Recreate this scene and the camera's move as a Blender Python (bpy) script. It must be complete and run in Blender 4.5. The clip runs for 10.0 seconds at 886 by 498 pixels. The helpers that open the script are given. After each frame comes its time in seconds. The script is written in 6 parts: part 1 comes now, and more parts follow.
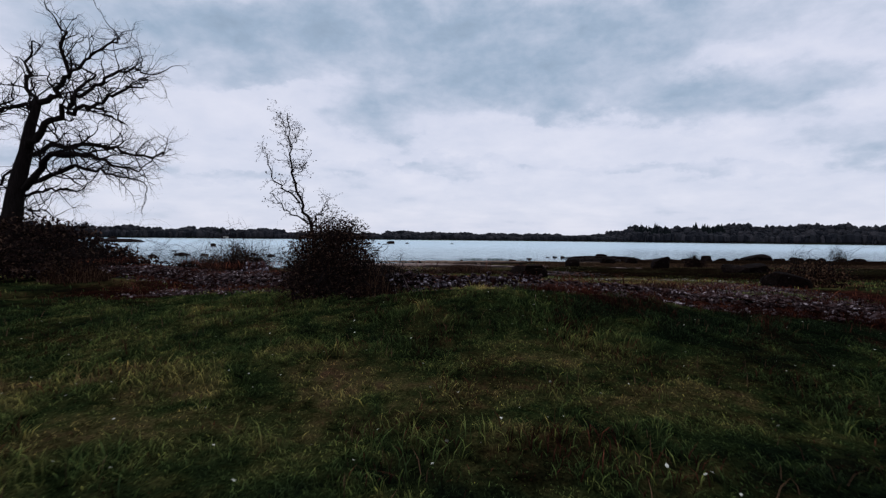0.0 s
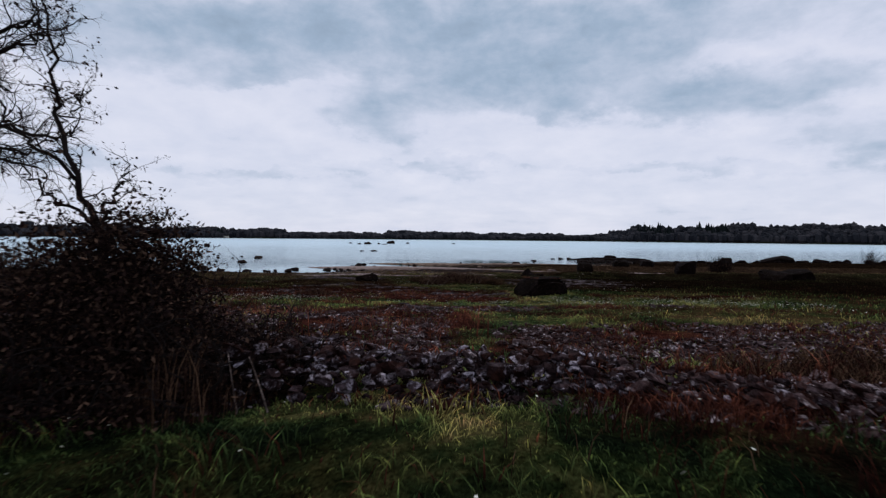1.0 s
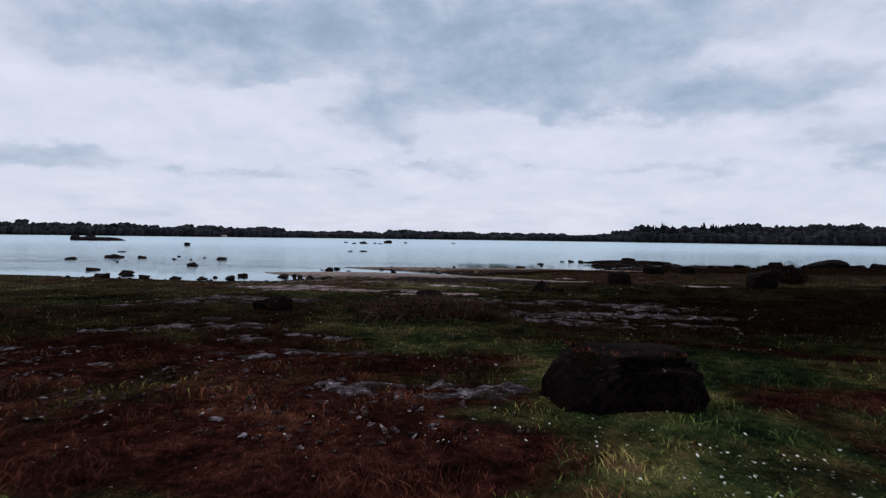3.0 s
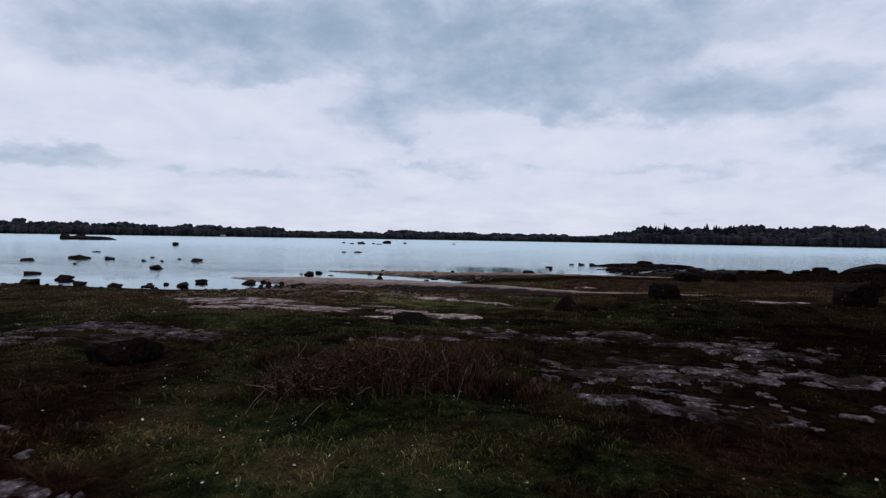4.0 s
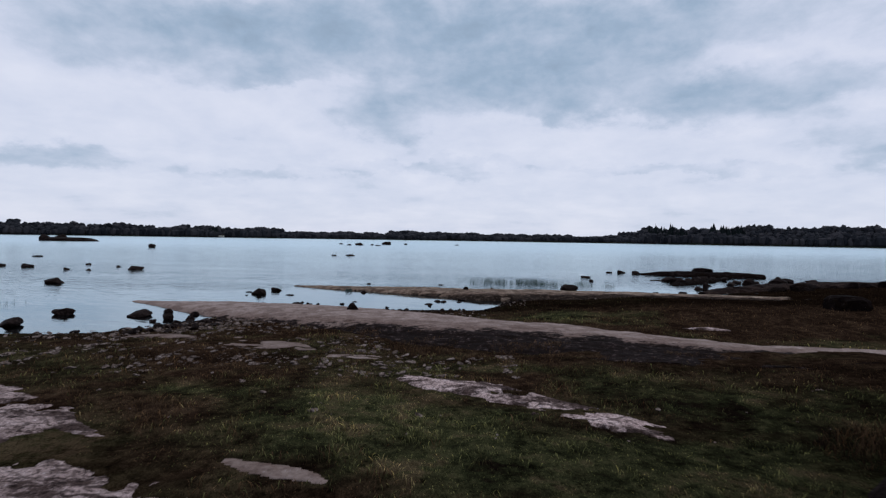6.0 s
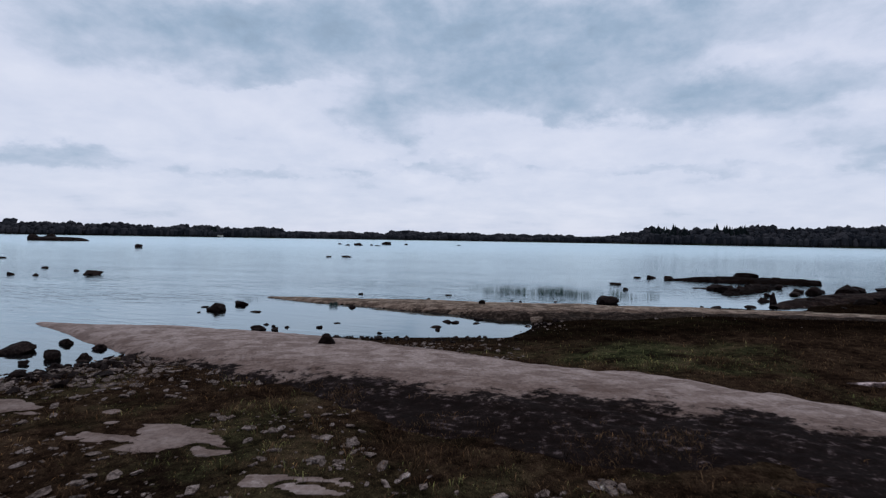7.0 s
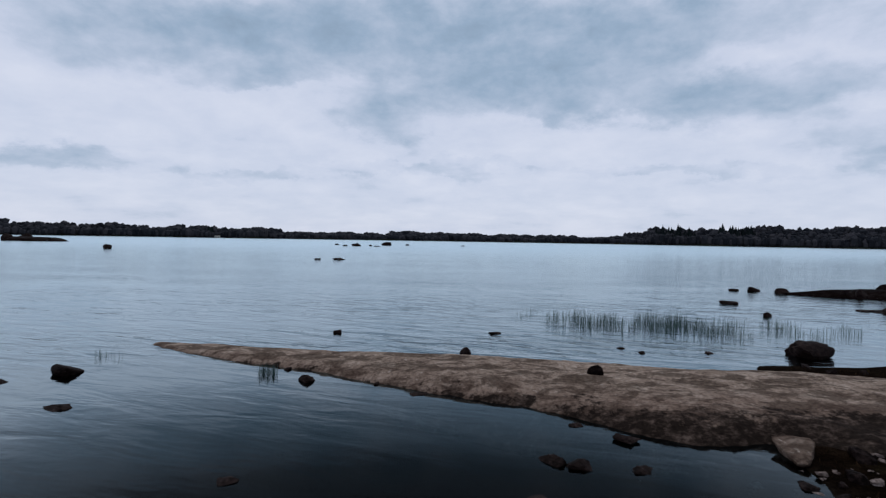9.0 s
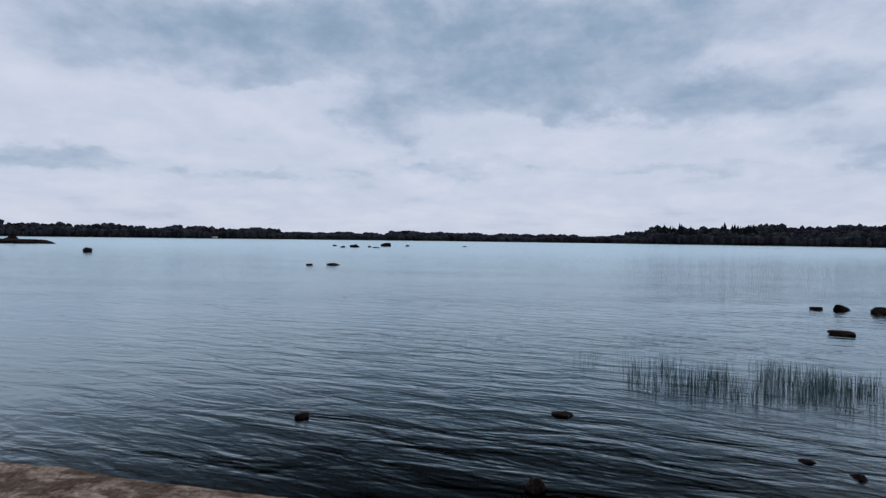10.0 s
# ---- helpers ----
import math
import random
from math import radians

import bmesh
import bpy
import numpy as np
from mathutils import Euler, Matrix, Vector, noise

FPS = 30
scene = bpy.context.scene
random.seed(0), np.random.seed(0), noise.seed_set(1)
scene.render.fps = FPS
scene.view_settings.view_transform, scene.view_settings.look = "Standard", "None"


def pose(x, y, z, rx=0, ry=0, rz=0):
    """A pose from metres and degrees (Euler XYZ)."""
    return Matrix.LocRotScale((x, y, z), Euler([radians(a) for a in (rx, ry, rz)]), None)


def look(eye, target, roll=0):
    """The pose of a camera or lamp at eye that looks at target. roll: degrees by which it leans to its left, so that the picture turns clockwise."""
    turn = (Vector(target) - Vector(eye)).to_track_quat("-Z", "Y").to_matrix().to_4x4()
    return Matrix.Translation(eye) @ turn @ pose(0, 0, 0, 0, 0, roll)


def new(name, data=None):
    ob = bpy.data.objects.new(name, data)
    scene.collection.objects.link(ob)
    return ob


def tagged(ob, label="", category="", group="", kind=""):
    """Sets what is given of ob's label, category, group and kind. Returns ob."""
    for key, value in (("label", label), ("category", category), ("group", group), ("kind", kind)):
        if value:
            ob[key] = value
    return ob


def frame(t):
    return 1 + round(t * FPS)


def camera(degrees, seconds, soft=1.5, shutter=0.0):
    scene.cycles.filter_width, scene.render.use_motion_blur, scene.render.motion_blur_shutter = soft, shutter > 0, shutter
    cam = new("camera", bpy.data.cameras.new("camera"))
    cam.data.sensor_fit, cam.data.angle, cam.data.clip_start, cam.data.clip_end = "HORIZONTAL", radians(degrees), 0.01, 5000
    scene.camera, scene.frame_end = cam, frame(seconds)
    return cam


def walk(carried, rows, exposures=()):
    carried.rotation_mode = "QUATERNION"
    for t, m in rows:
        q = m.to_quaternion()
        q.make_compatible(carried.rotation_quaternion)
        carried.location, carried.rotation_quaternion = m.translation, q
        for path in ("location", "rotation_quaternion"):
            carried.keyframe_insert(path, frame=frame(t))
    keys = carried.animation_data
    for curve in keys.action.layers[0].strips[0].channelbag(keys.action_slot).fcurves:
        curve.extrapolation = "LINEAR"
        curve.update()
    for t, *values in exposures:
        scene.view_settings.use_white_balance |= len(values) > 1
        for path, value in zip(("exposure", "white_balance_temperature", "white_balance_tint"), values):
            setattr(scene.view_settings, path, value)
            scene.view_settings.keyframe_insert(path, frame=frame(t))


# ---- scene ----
cam = camera(84.0, 10.0, soft=1.3, shutter=0.1)
PATH = [
    (0, (-0.605, -1.217, 3.776), (-0.602, 0.783, 3.733), 0.6),
    (0.5, (-0.264, 1.586, 3.801), (-0.266, 3.586, 3.758), 0.6),
    (1, (-0.015, 4.543, 3.953), (-0.02, 6.543, 3.908), 0.6),
    (1.5, (0.279, 7.288, 3.895), (0.273, 9.288, 3.852), 0.8),
    (2, (0.718, 10.353, 3.927), (0.708, 12.352, 3.882), 0.8),
    (2.5, (1.036, 13.372, 3.952), (1.027, 15.371, 3.904), 0.9),
    (2.7, (1.183, 14.646, 3.894), (1.172, 16.645, 3.848), 0.8),
    (3.8, (1.636, 22.533, 3.909), (1.622, 24.532, 3.863), 0.9),
    (4, (1.707, 23.968, 3.863), (1.692, 25.967, 3.819), 1.0),
    (4.5, (1.695, 27.632, 3.925), (1.678, 29.632, 3.878), 0.9),
    (5, (1.532, 31.282, 4.053), (1.514, 33.281, 4.005), 0.9),
    (5.5, (1.283, 35.145, 3.981), (1.263, 37.144, 3.939), 0.9),
    (6.8, (0.608, 45.041, 3.996), (0.583, 47.04, 3.954), 1.0),
    (7.5, (-0.027, 50.323, 3.955), (-0.051, 52.323, 3.914), 1.0),
    (8, (-0.468, 54.164, 3.848), (-0.492, 56.164, 3.808), 1.0),
    (9, (-1.398, 61.855, 3.693), (-1.424, 63.854, 3.654), 1.0),
    (9.5, (-1.892, 65.722, 3.728), (-1.917, 67.721, 3.688), 0.9),
    (10, (-2.327, 69.539, 4.199), (-2.351, 71.539, 4.158), 0.8),
]
walk(cam, [(t, look(eye, target, roll)) for t, eye, target, roll in PATH], exposures=[(0, 0.0, 6450, 9.0), (5, -0.03, 6350, 8.0), (9, -0.12, 6220, 6.4), (10, -0.20, 6200, 6.0)])

# ---- world and sun: a heavy, even overcast with a brighter band over the horizon ----
SUN_EL, SUN_AZ = radians(74), radians(12)


class Tree:
    """A small writer of shader nodes."""

    def __init__(self, tree):
        self.t = tree
        tree.nodes.clear()

    def n(self, kind, ins=(), **props):
        node = self.t.nodes.new(kind)
        for key, value in props.items():
            setattr(node, key, value)
        for key, value in dict(ins).items():
            sock = node.inputs[key]
            if isinstance(value, bpy.types.NodeSocket):
                self.t.links.new(value, sock)
            else:
                sock.default_value = value
        return node

    def math(self, op, a, b=0.0, clamp=False):
        return self.n("ShaderNodeMath", {0: a, 1: b}, operation=op, use_clamp=clamp).outputs[0]

    def noise(self, vec, scale, detail=4.0, rough=0.55, dist=0.0):
        ins = {"Scale": scale, "Detail": detail, "Roughness": rough, "Distortion": dist}
        if vec is not None:
            ins["Vector"] = vec
        return self.n("ShaderNodeTexNoise", ins).outputs[0]

    def ramp(self, fac, stops, smooth=False):
        node = self.n("ShaderNodeValToRGB", {0: fac})
        cr = node.color_ramp
        cr.interpolation = "EASE" if smooth else "LINEAR"
        for n, (at, col) in enumerate(stops):
            e = cr.elements[n] if n < 2 else cr.elements.new(at)
            e.position = at
            e.color = (*col, 1) if len(col) == 3 else col
        return node.outputs[0]

    def mix(self, fac, a, b, blend="MIX"):
        node = self.n("ShaderNodeMix", data_type="RGBA", blend_type=blend)
        for k, value in ((0, fac), (6, a), (7, b)):
            if isinstance(value, bpy.types.NodeSocket):
                self.t.links.new(value, node.inputs[k])
            else:
                node.inputs[k].default_value = value if k == 0 else (*value, 1)
        return node.outputs[2]


world = bpy.data.worlds.new("overcast_sky")
scene.world = world
world.use_nodes = True
W = Tree(world.node_tree)
way = W.n("ShaderNodeTexCoord").outputs["Generated"]
sep = W.n("ShaderNodeSeparateXYZ", {0: way})
dx, dy, dz = sep.outputs
up = W.math("MAXIMUM", dz, 0.0)
# the cloud deck as a flat sheet overhead, so that its rolls crowd together towards the horizon
deck = W.math("ADD", up, 0.17)
sheet = W.n("ShaderNodeCombineXYZ", {0: W.math("DIVIDE", dx, deck), 1: W.math("DIVIDE", dy, deck), 2: 0.0}).outputs[0]
puff = W.n("ShaderNodeCombineXYZ", {0: dx, 1: dy, 2: W.math("MULTIPLY", dz, 1.8)}).outputs[0]
big = W.noise(sheet, 0.75, 5.0, 0.5, 0.15)
small = W.noise(sheet, 2.3, 7.0, 0.52, 0.1)
wisp = W.noise(puff, 11.0, 7.0, 0.60, 0.15)
band = W.n("ShaderNodeCombineXYZ", {0: dx, 1: dy, 2: W.math("MULTIPLY", dz, 4.5)}).outputs[0]
low = W.n("ShaderNodeMapRange", {0: dz, 1: 0.30, 2: 0.10, 3: 0.0, 4: 1.0}, interpolation_type="SMOOTHSTEP").outputs[0]
streak = W.math("MULTIPLY", low, W.math("SUBTRACT", W.noise(band, 5.5, 7.0, 0.58, 0.2), 0.5))
# thick grey banks, by azimuth (to the right of ahead) and height as tangents, with half sizes and weight
side = W.math("DIVIDE", dx, W.math("MAXIMUM", dy, 0.05))
rise = W.math("DIVIDE", dz, W.math("MAXIMUM", dy, 0.05))
side = W.math("ADD", side, W.math("MULTIPLY", W.math("SUBTRACT", W.noise(puff, 6.5, 8.0, 0.60), 0.5), 0.26))
rise = W.math("ADD", rise, W.math("MULTIPLY", W.math("SUBTRACT", W.noise(puff, 9.5, 8.0, 0.64), 0.5), 0.13))
BANKS = [(-0.45, 0.40, 0.44, 0.075, 0.75), (-0.80, 0.465, 0.30, 0.06, 0.55), (-0.15, 0.42, 0.28, 0.10, 0.6), (0.22, 0.375, 0.25, 0.12, 0.85),
         (0.20, 0.28, 0.11, 0.045, 0.8), (-0.12, 0.25, 0.15, 0.05, 0.6), (-0.02, 0.31, 0.2, 0.05, 0.45), (0.53, 0.285, 0.21, 0.055, 0.9), (0.72, 0.335, 0.15, 0.04, 0.65),
         (0.84, 0.215, 0.16, 0.05, 0.65), (0.76, 0.46, 0.26, 0.06, 0.5), (0.46, 0.45, 0.20, 0.05, 0.45), (-0.82, 0.155, 0.16, 0.028, 0.75),
         (-0.42, 0.325, 0.13, 0.022, 0.5), (-0.05, 0.145, 0.22, 0.014, 0.4), (0.5, 0.15, 0.26, 0.012, 0.35), (-0.45, 0.125, 0.2, 0.01, 0.3)]
grey = None
for a, e, ra, re, weight in BANKS:
    u = W.math("DIVIDE", W.math("SUBTRACT", side, a), ra)
    v = W.math("DIVIDE", W.math("SUBTRACT", rise, e), re)
    r2 = W.math("ADD", W.math("MULTIPLY", u, u), W.math("MULTIPLY", v, v))
    blob = W.math("MULTIPLY", W.n("ShaderNodeMapRange", {0: r2, 1: 2.0, 2: 0.1, 3: 0.0, 4: 1.0}, interpolation_type="SMOOTHSTEP").outputs[0], weight)
    grey = blob if grey is None else W.math("SUBTRACT", W.math("ADD", grey, blob), W.math("MULTIPLY", grey, blob))
ahead = W.n("ShaderNodeMapRange", {0: dy, 1: 0.05, 2: 0.4, 3: 0.0, 4: 1.0}).outputs[0]
grey = W.math("MULTIPLY", grey, ahead)
# higher up the deck is thicker and darker all round
over = W.n("ShaderNodeMapRange", {0: dz, 1: 0.22, 2: 0.75, 3: 0.0, 4: 0.34}, interpolation_type="SMOOTHSTEP").outputs[0]
lumps = W.math("ADD", W.math("MULTIPLY", W.math("SUBTRACT", big, 0.5), 0.35), W.math("ADD", W.math("MULTIPLY", W.math("SUBTRACT", small, 0.5), 0.50), W.math("MULTIPLY", W.math("SUBTRACT", wisp, 0.5), 0.55)))
thick = W.math("ADD", W.math("MULTIPLY", grey, 0.37), W.math("ADD", W.math("ADD", over, W.math("MULTIPLY", streak, 0.5)), W.math("ADD", 0.17, lumps)), clamp=True)
cloud = W.ramp(thick, [(0.0, (0.77, 0.78, 0.90)), (0.27, (0.67, 0.70, 0.84)), (0.60, (0.36, 0.455, 0.595)), (1.0, (0.16, 0.215, 0.285))])
blue = W.n("ShaderNodeTexSky", sky_type="NISHITA", sun_disc=False, sun_elevation=SUN_EL, sun_rotation=SUN_AZ).outputs[0]
blue = W.mix(1.0, blue, (0.10, 0.10, 0.10), "MULTIPLY")
sky = W.mix(0.94, blue, cloud)
W.n("ShaderNodeOutputWorld", {0: W.n("ShaderNodeBackground", {0: sky, 1: 1.0}).outputs[0]})

sun = new("sun", bpy.data.lights.new("sun", "SUN"))
sun.data.energy, sun.data.angle, sun.data.color = 0.9, radians(40), (1.0, 0.93, 0.85)
sun.matrix_world = look((30 * math.sin(SUN_AZ), 30 * math.cos(SUN_AZ), 30 * math.tan(SUN_EL)), (0, 0, 0))


# ---- materials ----
def material(name):
    m = bpy.data.materials.new(name)
    m.use_nodes = True
    return m, Tree(m.node_tree)


def finish(N, colour, rough, height=None, bump=0.3, dist=0.02, **extra):
    ins = {"Base Color": colour, "Roughness": rough, "Specular IOR Level": 0.025}
    ins.update(extra)
    if height is not None:
        ins["Normal"] = N.n("ShaderNodeBump", {"Height": height, "Strength": bump, "Distance": dist}).outputs[0]
    N.n("ShaderNodeOutputMaterial", {0: N.n("ShaderNodeBsdfPrincipled", ins).outputs[0]})


def rock_material(name, dark, mid, pale, lichen, lichen_amount, moss=None, rough=0.9, stain=None, flank=None, spot=5.5, stained=0.5, grit=1.0, cracks=0.6, clean=0.0):
    """Weathered stone: grain, blotches, pale lichen and, where given, moss or dark stains."""
    m, N = material(name)
    pos = N.n("ShaderNodeNewGeometry").outputs["Position"]
    rnd = N.n("ShaderNodeObjectInfo").outputs["Random"]
    isl = N.n("ShaderNodeNewGeometry").outputs["Random Per Island"]
    blotch = N.noise(pos, 1.7, 5, 0.62, 0.4)
    grain = N.noise(pos, 34.0, 3, 0.65)
    fine = N.noise(pos, 9.0, 5, 0.65)
    base = N.ramp(N.math("ADD", N.math("MULTIPLY", blotch, 0.6), N.math("MULTIPLY", fine, 0.4)), [(0.32, dark), (0.5, mid), (0.7, pale)])
    vary = N.math("ADD", 0.72, N.math("ADD", N.math("MULTIPLY", rnd, 0.3), N.math("MULTIPLY", isl, 0.35)))
    base = N.mix(1.0, base, N.n("ShaderNodeCombineXYZ", {0: vary, 1: vary, 2: vary}).outputs[0], "MULTIPLY")
    spots = N.n("ShaderNodeMapRange", {0: N.noise(pos, spot, 5, 0.7, 0.6), 1: 0.66 - 0.16 * lichen_amount, 2: 0.70 - 0.12 * lichen_amount}).outputs[0]
    base = N.mix(N.math("MULTIPLY", spots, 0.8), base, lichen)
    if stain:
        bed = N.n("ShaderNodeMapping", {"Vector": pos, "Rotation": (0, 0, radians(26)), "Scale": (0.7, 1.3, 1.2)}).outputs[0]
        f = N.n("ShaderNodeMapRange", {0: N.noise(bed, 1.4, 7, 0.7, 0.5), 1: 0.475, 2: 0.545}).outputs[0]
        base = N.mix(N.math("MULTIPLY", f, stained), base, stain)
        crack = N.n("ShaderNodeTexVoronoi", {"Vector": N.n("ShaderNodeMapping", {"Vector": bed, "Scale": (0.8, 1.3, 1.0)}).outputs[0], "Scale": 1.1}, feature="DISTANCE_TO_EDGE").outputs["Distance"]
        f = N.n("ShaderNodeMapRange", {0: N.math("ADD", crack, N.math("MULTIPLY", fine, 0.05)), 1: 0.030, 2: 0.055, 3: cracks, 4: 0.0}).outputs[0]
        base = N.mix(f, base, stain)
    if moss:
        f = N.n("ShaderNodeMapRange", {0: N.noise(pos, 2.4, 5, 0.65, 0.5), 1: 0.485 + clean, 2: 0.56 + clean}).outputs[0]
        base = N.mix(N.math("MULTIPLY", f, 0.85), base, moss)
    if flank:
        cover = N.n("ShaderNodeAttribute", attribute_name="flank").outputs["Fac"]
        along = N.n("ShaderNodeMapping", {"Vector": pos, "Rotation": (0, 0, radians(26)), "Scale": (0.9, 1.3, 1.3)}).outputs[0]
        # browner and darker by degrees from the crest towards the near flank
        near_tone = N.math("ADD", cover, N.math("MULTIPLY", N.math("SUBTRACT", N.noise(along, 0.8, 6, 0.62, 0.3), 0.5), 1.6))
        base = N.mix(N.n("ShaderNodeMapRange", {0: near_tone, 1: -0.45, 2: 0.40, 3: 0.0, 4: 0.58}).outputs[0], base, N.mix(0.5, (0.105, 0.066, 0.052), N.mix(1.0, base, (0.42, 0.34, 0.31), "MULTIPLY")))
        f = N.math("ADD", N.math("MULTIPLY", N.noise(along, 1.1, 6, 0.68, 0.3), 0.7), N.math("MULTIPLY", N.noise(pos, 6.0, 5, 0.7, 0.4), 0.3))
        f = N.math("ADD", cover, N.math("MULTIPLY", N.math("SUBTRACT", f, 0.5), 3.2))
        f = N.n("ShaderNodeMapRange", {0: f, 1: 0.42, 2: 0.60}).outputs[0]
        base = N.mix(N.math("MULTIPLY", f, 0.97), base, N.ramp(N.noise(along, 4.0, 6, 0.75), [(0.48, flank[0]), (0.57, flank[1]), (0.69, flank[2])]))
    base = N.mix(1.0, base, N.ramp(grain, [(0.38, (0.55, 0.55, 0.55)), (0.62, (1.2, 1.2, 1.2))]), "MULTIPLY") if grit > 0.5 else base
    base = N.mix(grit, base, N.ramp(N.noise(pos, 11.0, 5, 0.7), [(0.41, (0.34, 0.32, 0.32)), (0.53, (1.12, 1.12, 1.12))]), "MULTIPLY")
    height = N.math("ADD", N.math("MULTIPLY", fine, 0.7), N.math("MULTIPLY", grain, 0.25))
    finish(N, base, rough, height, 0.9, 0.04)
    return m


M_BOULDER = rock_material("dark_boulder_stone", (0.003, 0.0018, 0.0016), (0.007, 0.0042, 0.0038), (0.024, 0.0165, 0.0155), (0.14, 0.115, 0.112), 0.14, moss=(0.006, 0.0033, 0.0021), spot=7.0)
M_WET = rock_material("wet_lake_stone", (0.006, 0.0035, 0.003), (0.015, 0.0095, 0.0085), (0.042, 0.029, 0.026), (0.10, 0.08, 0.075), 0.05, rough=0.7)
M_SLAB = rock_material("pale_pink_granite", (0.15, 0.108, 0.096), (0.235, 0.180, 0.163), (0.32, 0.258, 0.242), (0.37, 0.315, 0.305), 0.25, stain=(0.085, 0.052, 0.042), grit=0.3, cracks=0.12, flank=((0.0032, 0.0016, 0.0014), (0.012, 0.0072, 0.0066), (0.13, 0.096, 0.096)))
M_SPIT = rock_material("weathered_brown_granite", (0.076, 0.052, 0.040), (0.195, 0.144, 0.112), (0.34, 0.272, 0.222), (0.43, 0.362, 0.31), 0.28, stain=(0.040, 0.026, 0.018), stained=0.72, grit=0.5, cracks=0.35, flank=((0.013, 0.009, 0.007), (0.042, 0.029, 0.023), (0.11, 0.078, 0.063)))
M_SHELF = rock_material("dark_brown_shelf_rock", (0.008, 0.005, 0.0045), (0.026, 0.016, 0.013), (0.07, 0.047, 0.039), (0.16, 0.125, 0.115), 0.15, stain=(0.010, 0.006, 0.005), stained=0.7, cracks=0.4)
M_BARE = rock_material("bare_pink_bedrock", (0.14, 0.098, 0.092), (0.36, 0.268, 0.256), (0.60, 0.48, 0.47), (0.56, 0.48, 0.49), 0.30, stain=(0.030, 0.017, 0.014), stained=0.9, spot=9.0)
M_PAVE = rock_material("grey_limestone", (0.045, 0.034, 0.035), (0.085, 0.066, 0.072), (0.22, 0.18, 0.198), (0.48, 0.42, 0.46), 0.34, stain=(0.016, 0.007, 0.006), stained=0.92, spot=9.0, moss=(0.014, 0.009, 0.004))
M_WALL = rock_material("lichened_wall_stone", (0.010, 0.0055, 0.0055), (0.030, 0.018, 0.019), (0.12, 0.092, 0.105), (0.50, 0.44, 0.51), 0.80, moss=(0.022, 0.0075, 0.0048), spot=8.0, clean=0.01)
M_RUBBLE = rock_material("rubble_stone", (0.010, 0.0045, 0.004), (0.048, 0.028, 0.028), (0.165, 0.120, 0.125), (0.48, 0.40, 0.42), 0.70, moss=(0.026, 0.0080, 0.0052), spot=6.5, clean=0.03)
M_PALE = rock_material("pale_shore_stone", (0.06, 0.042, 0.035), (0.165, 0.125, 0.11), (0.31, 0.25, 0.232), (0.42, 0.37, 0.355), 0.28)


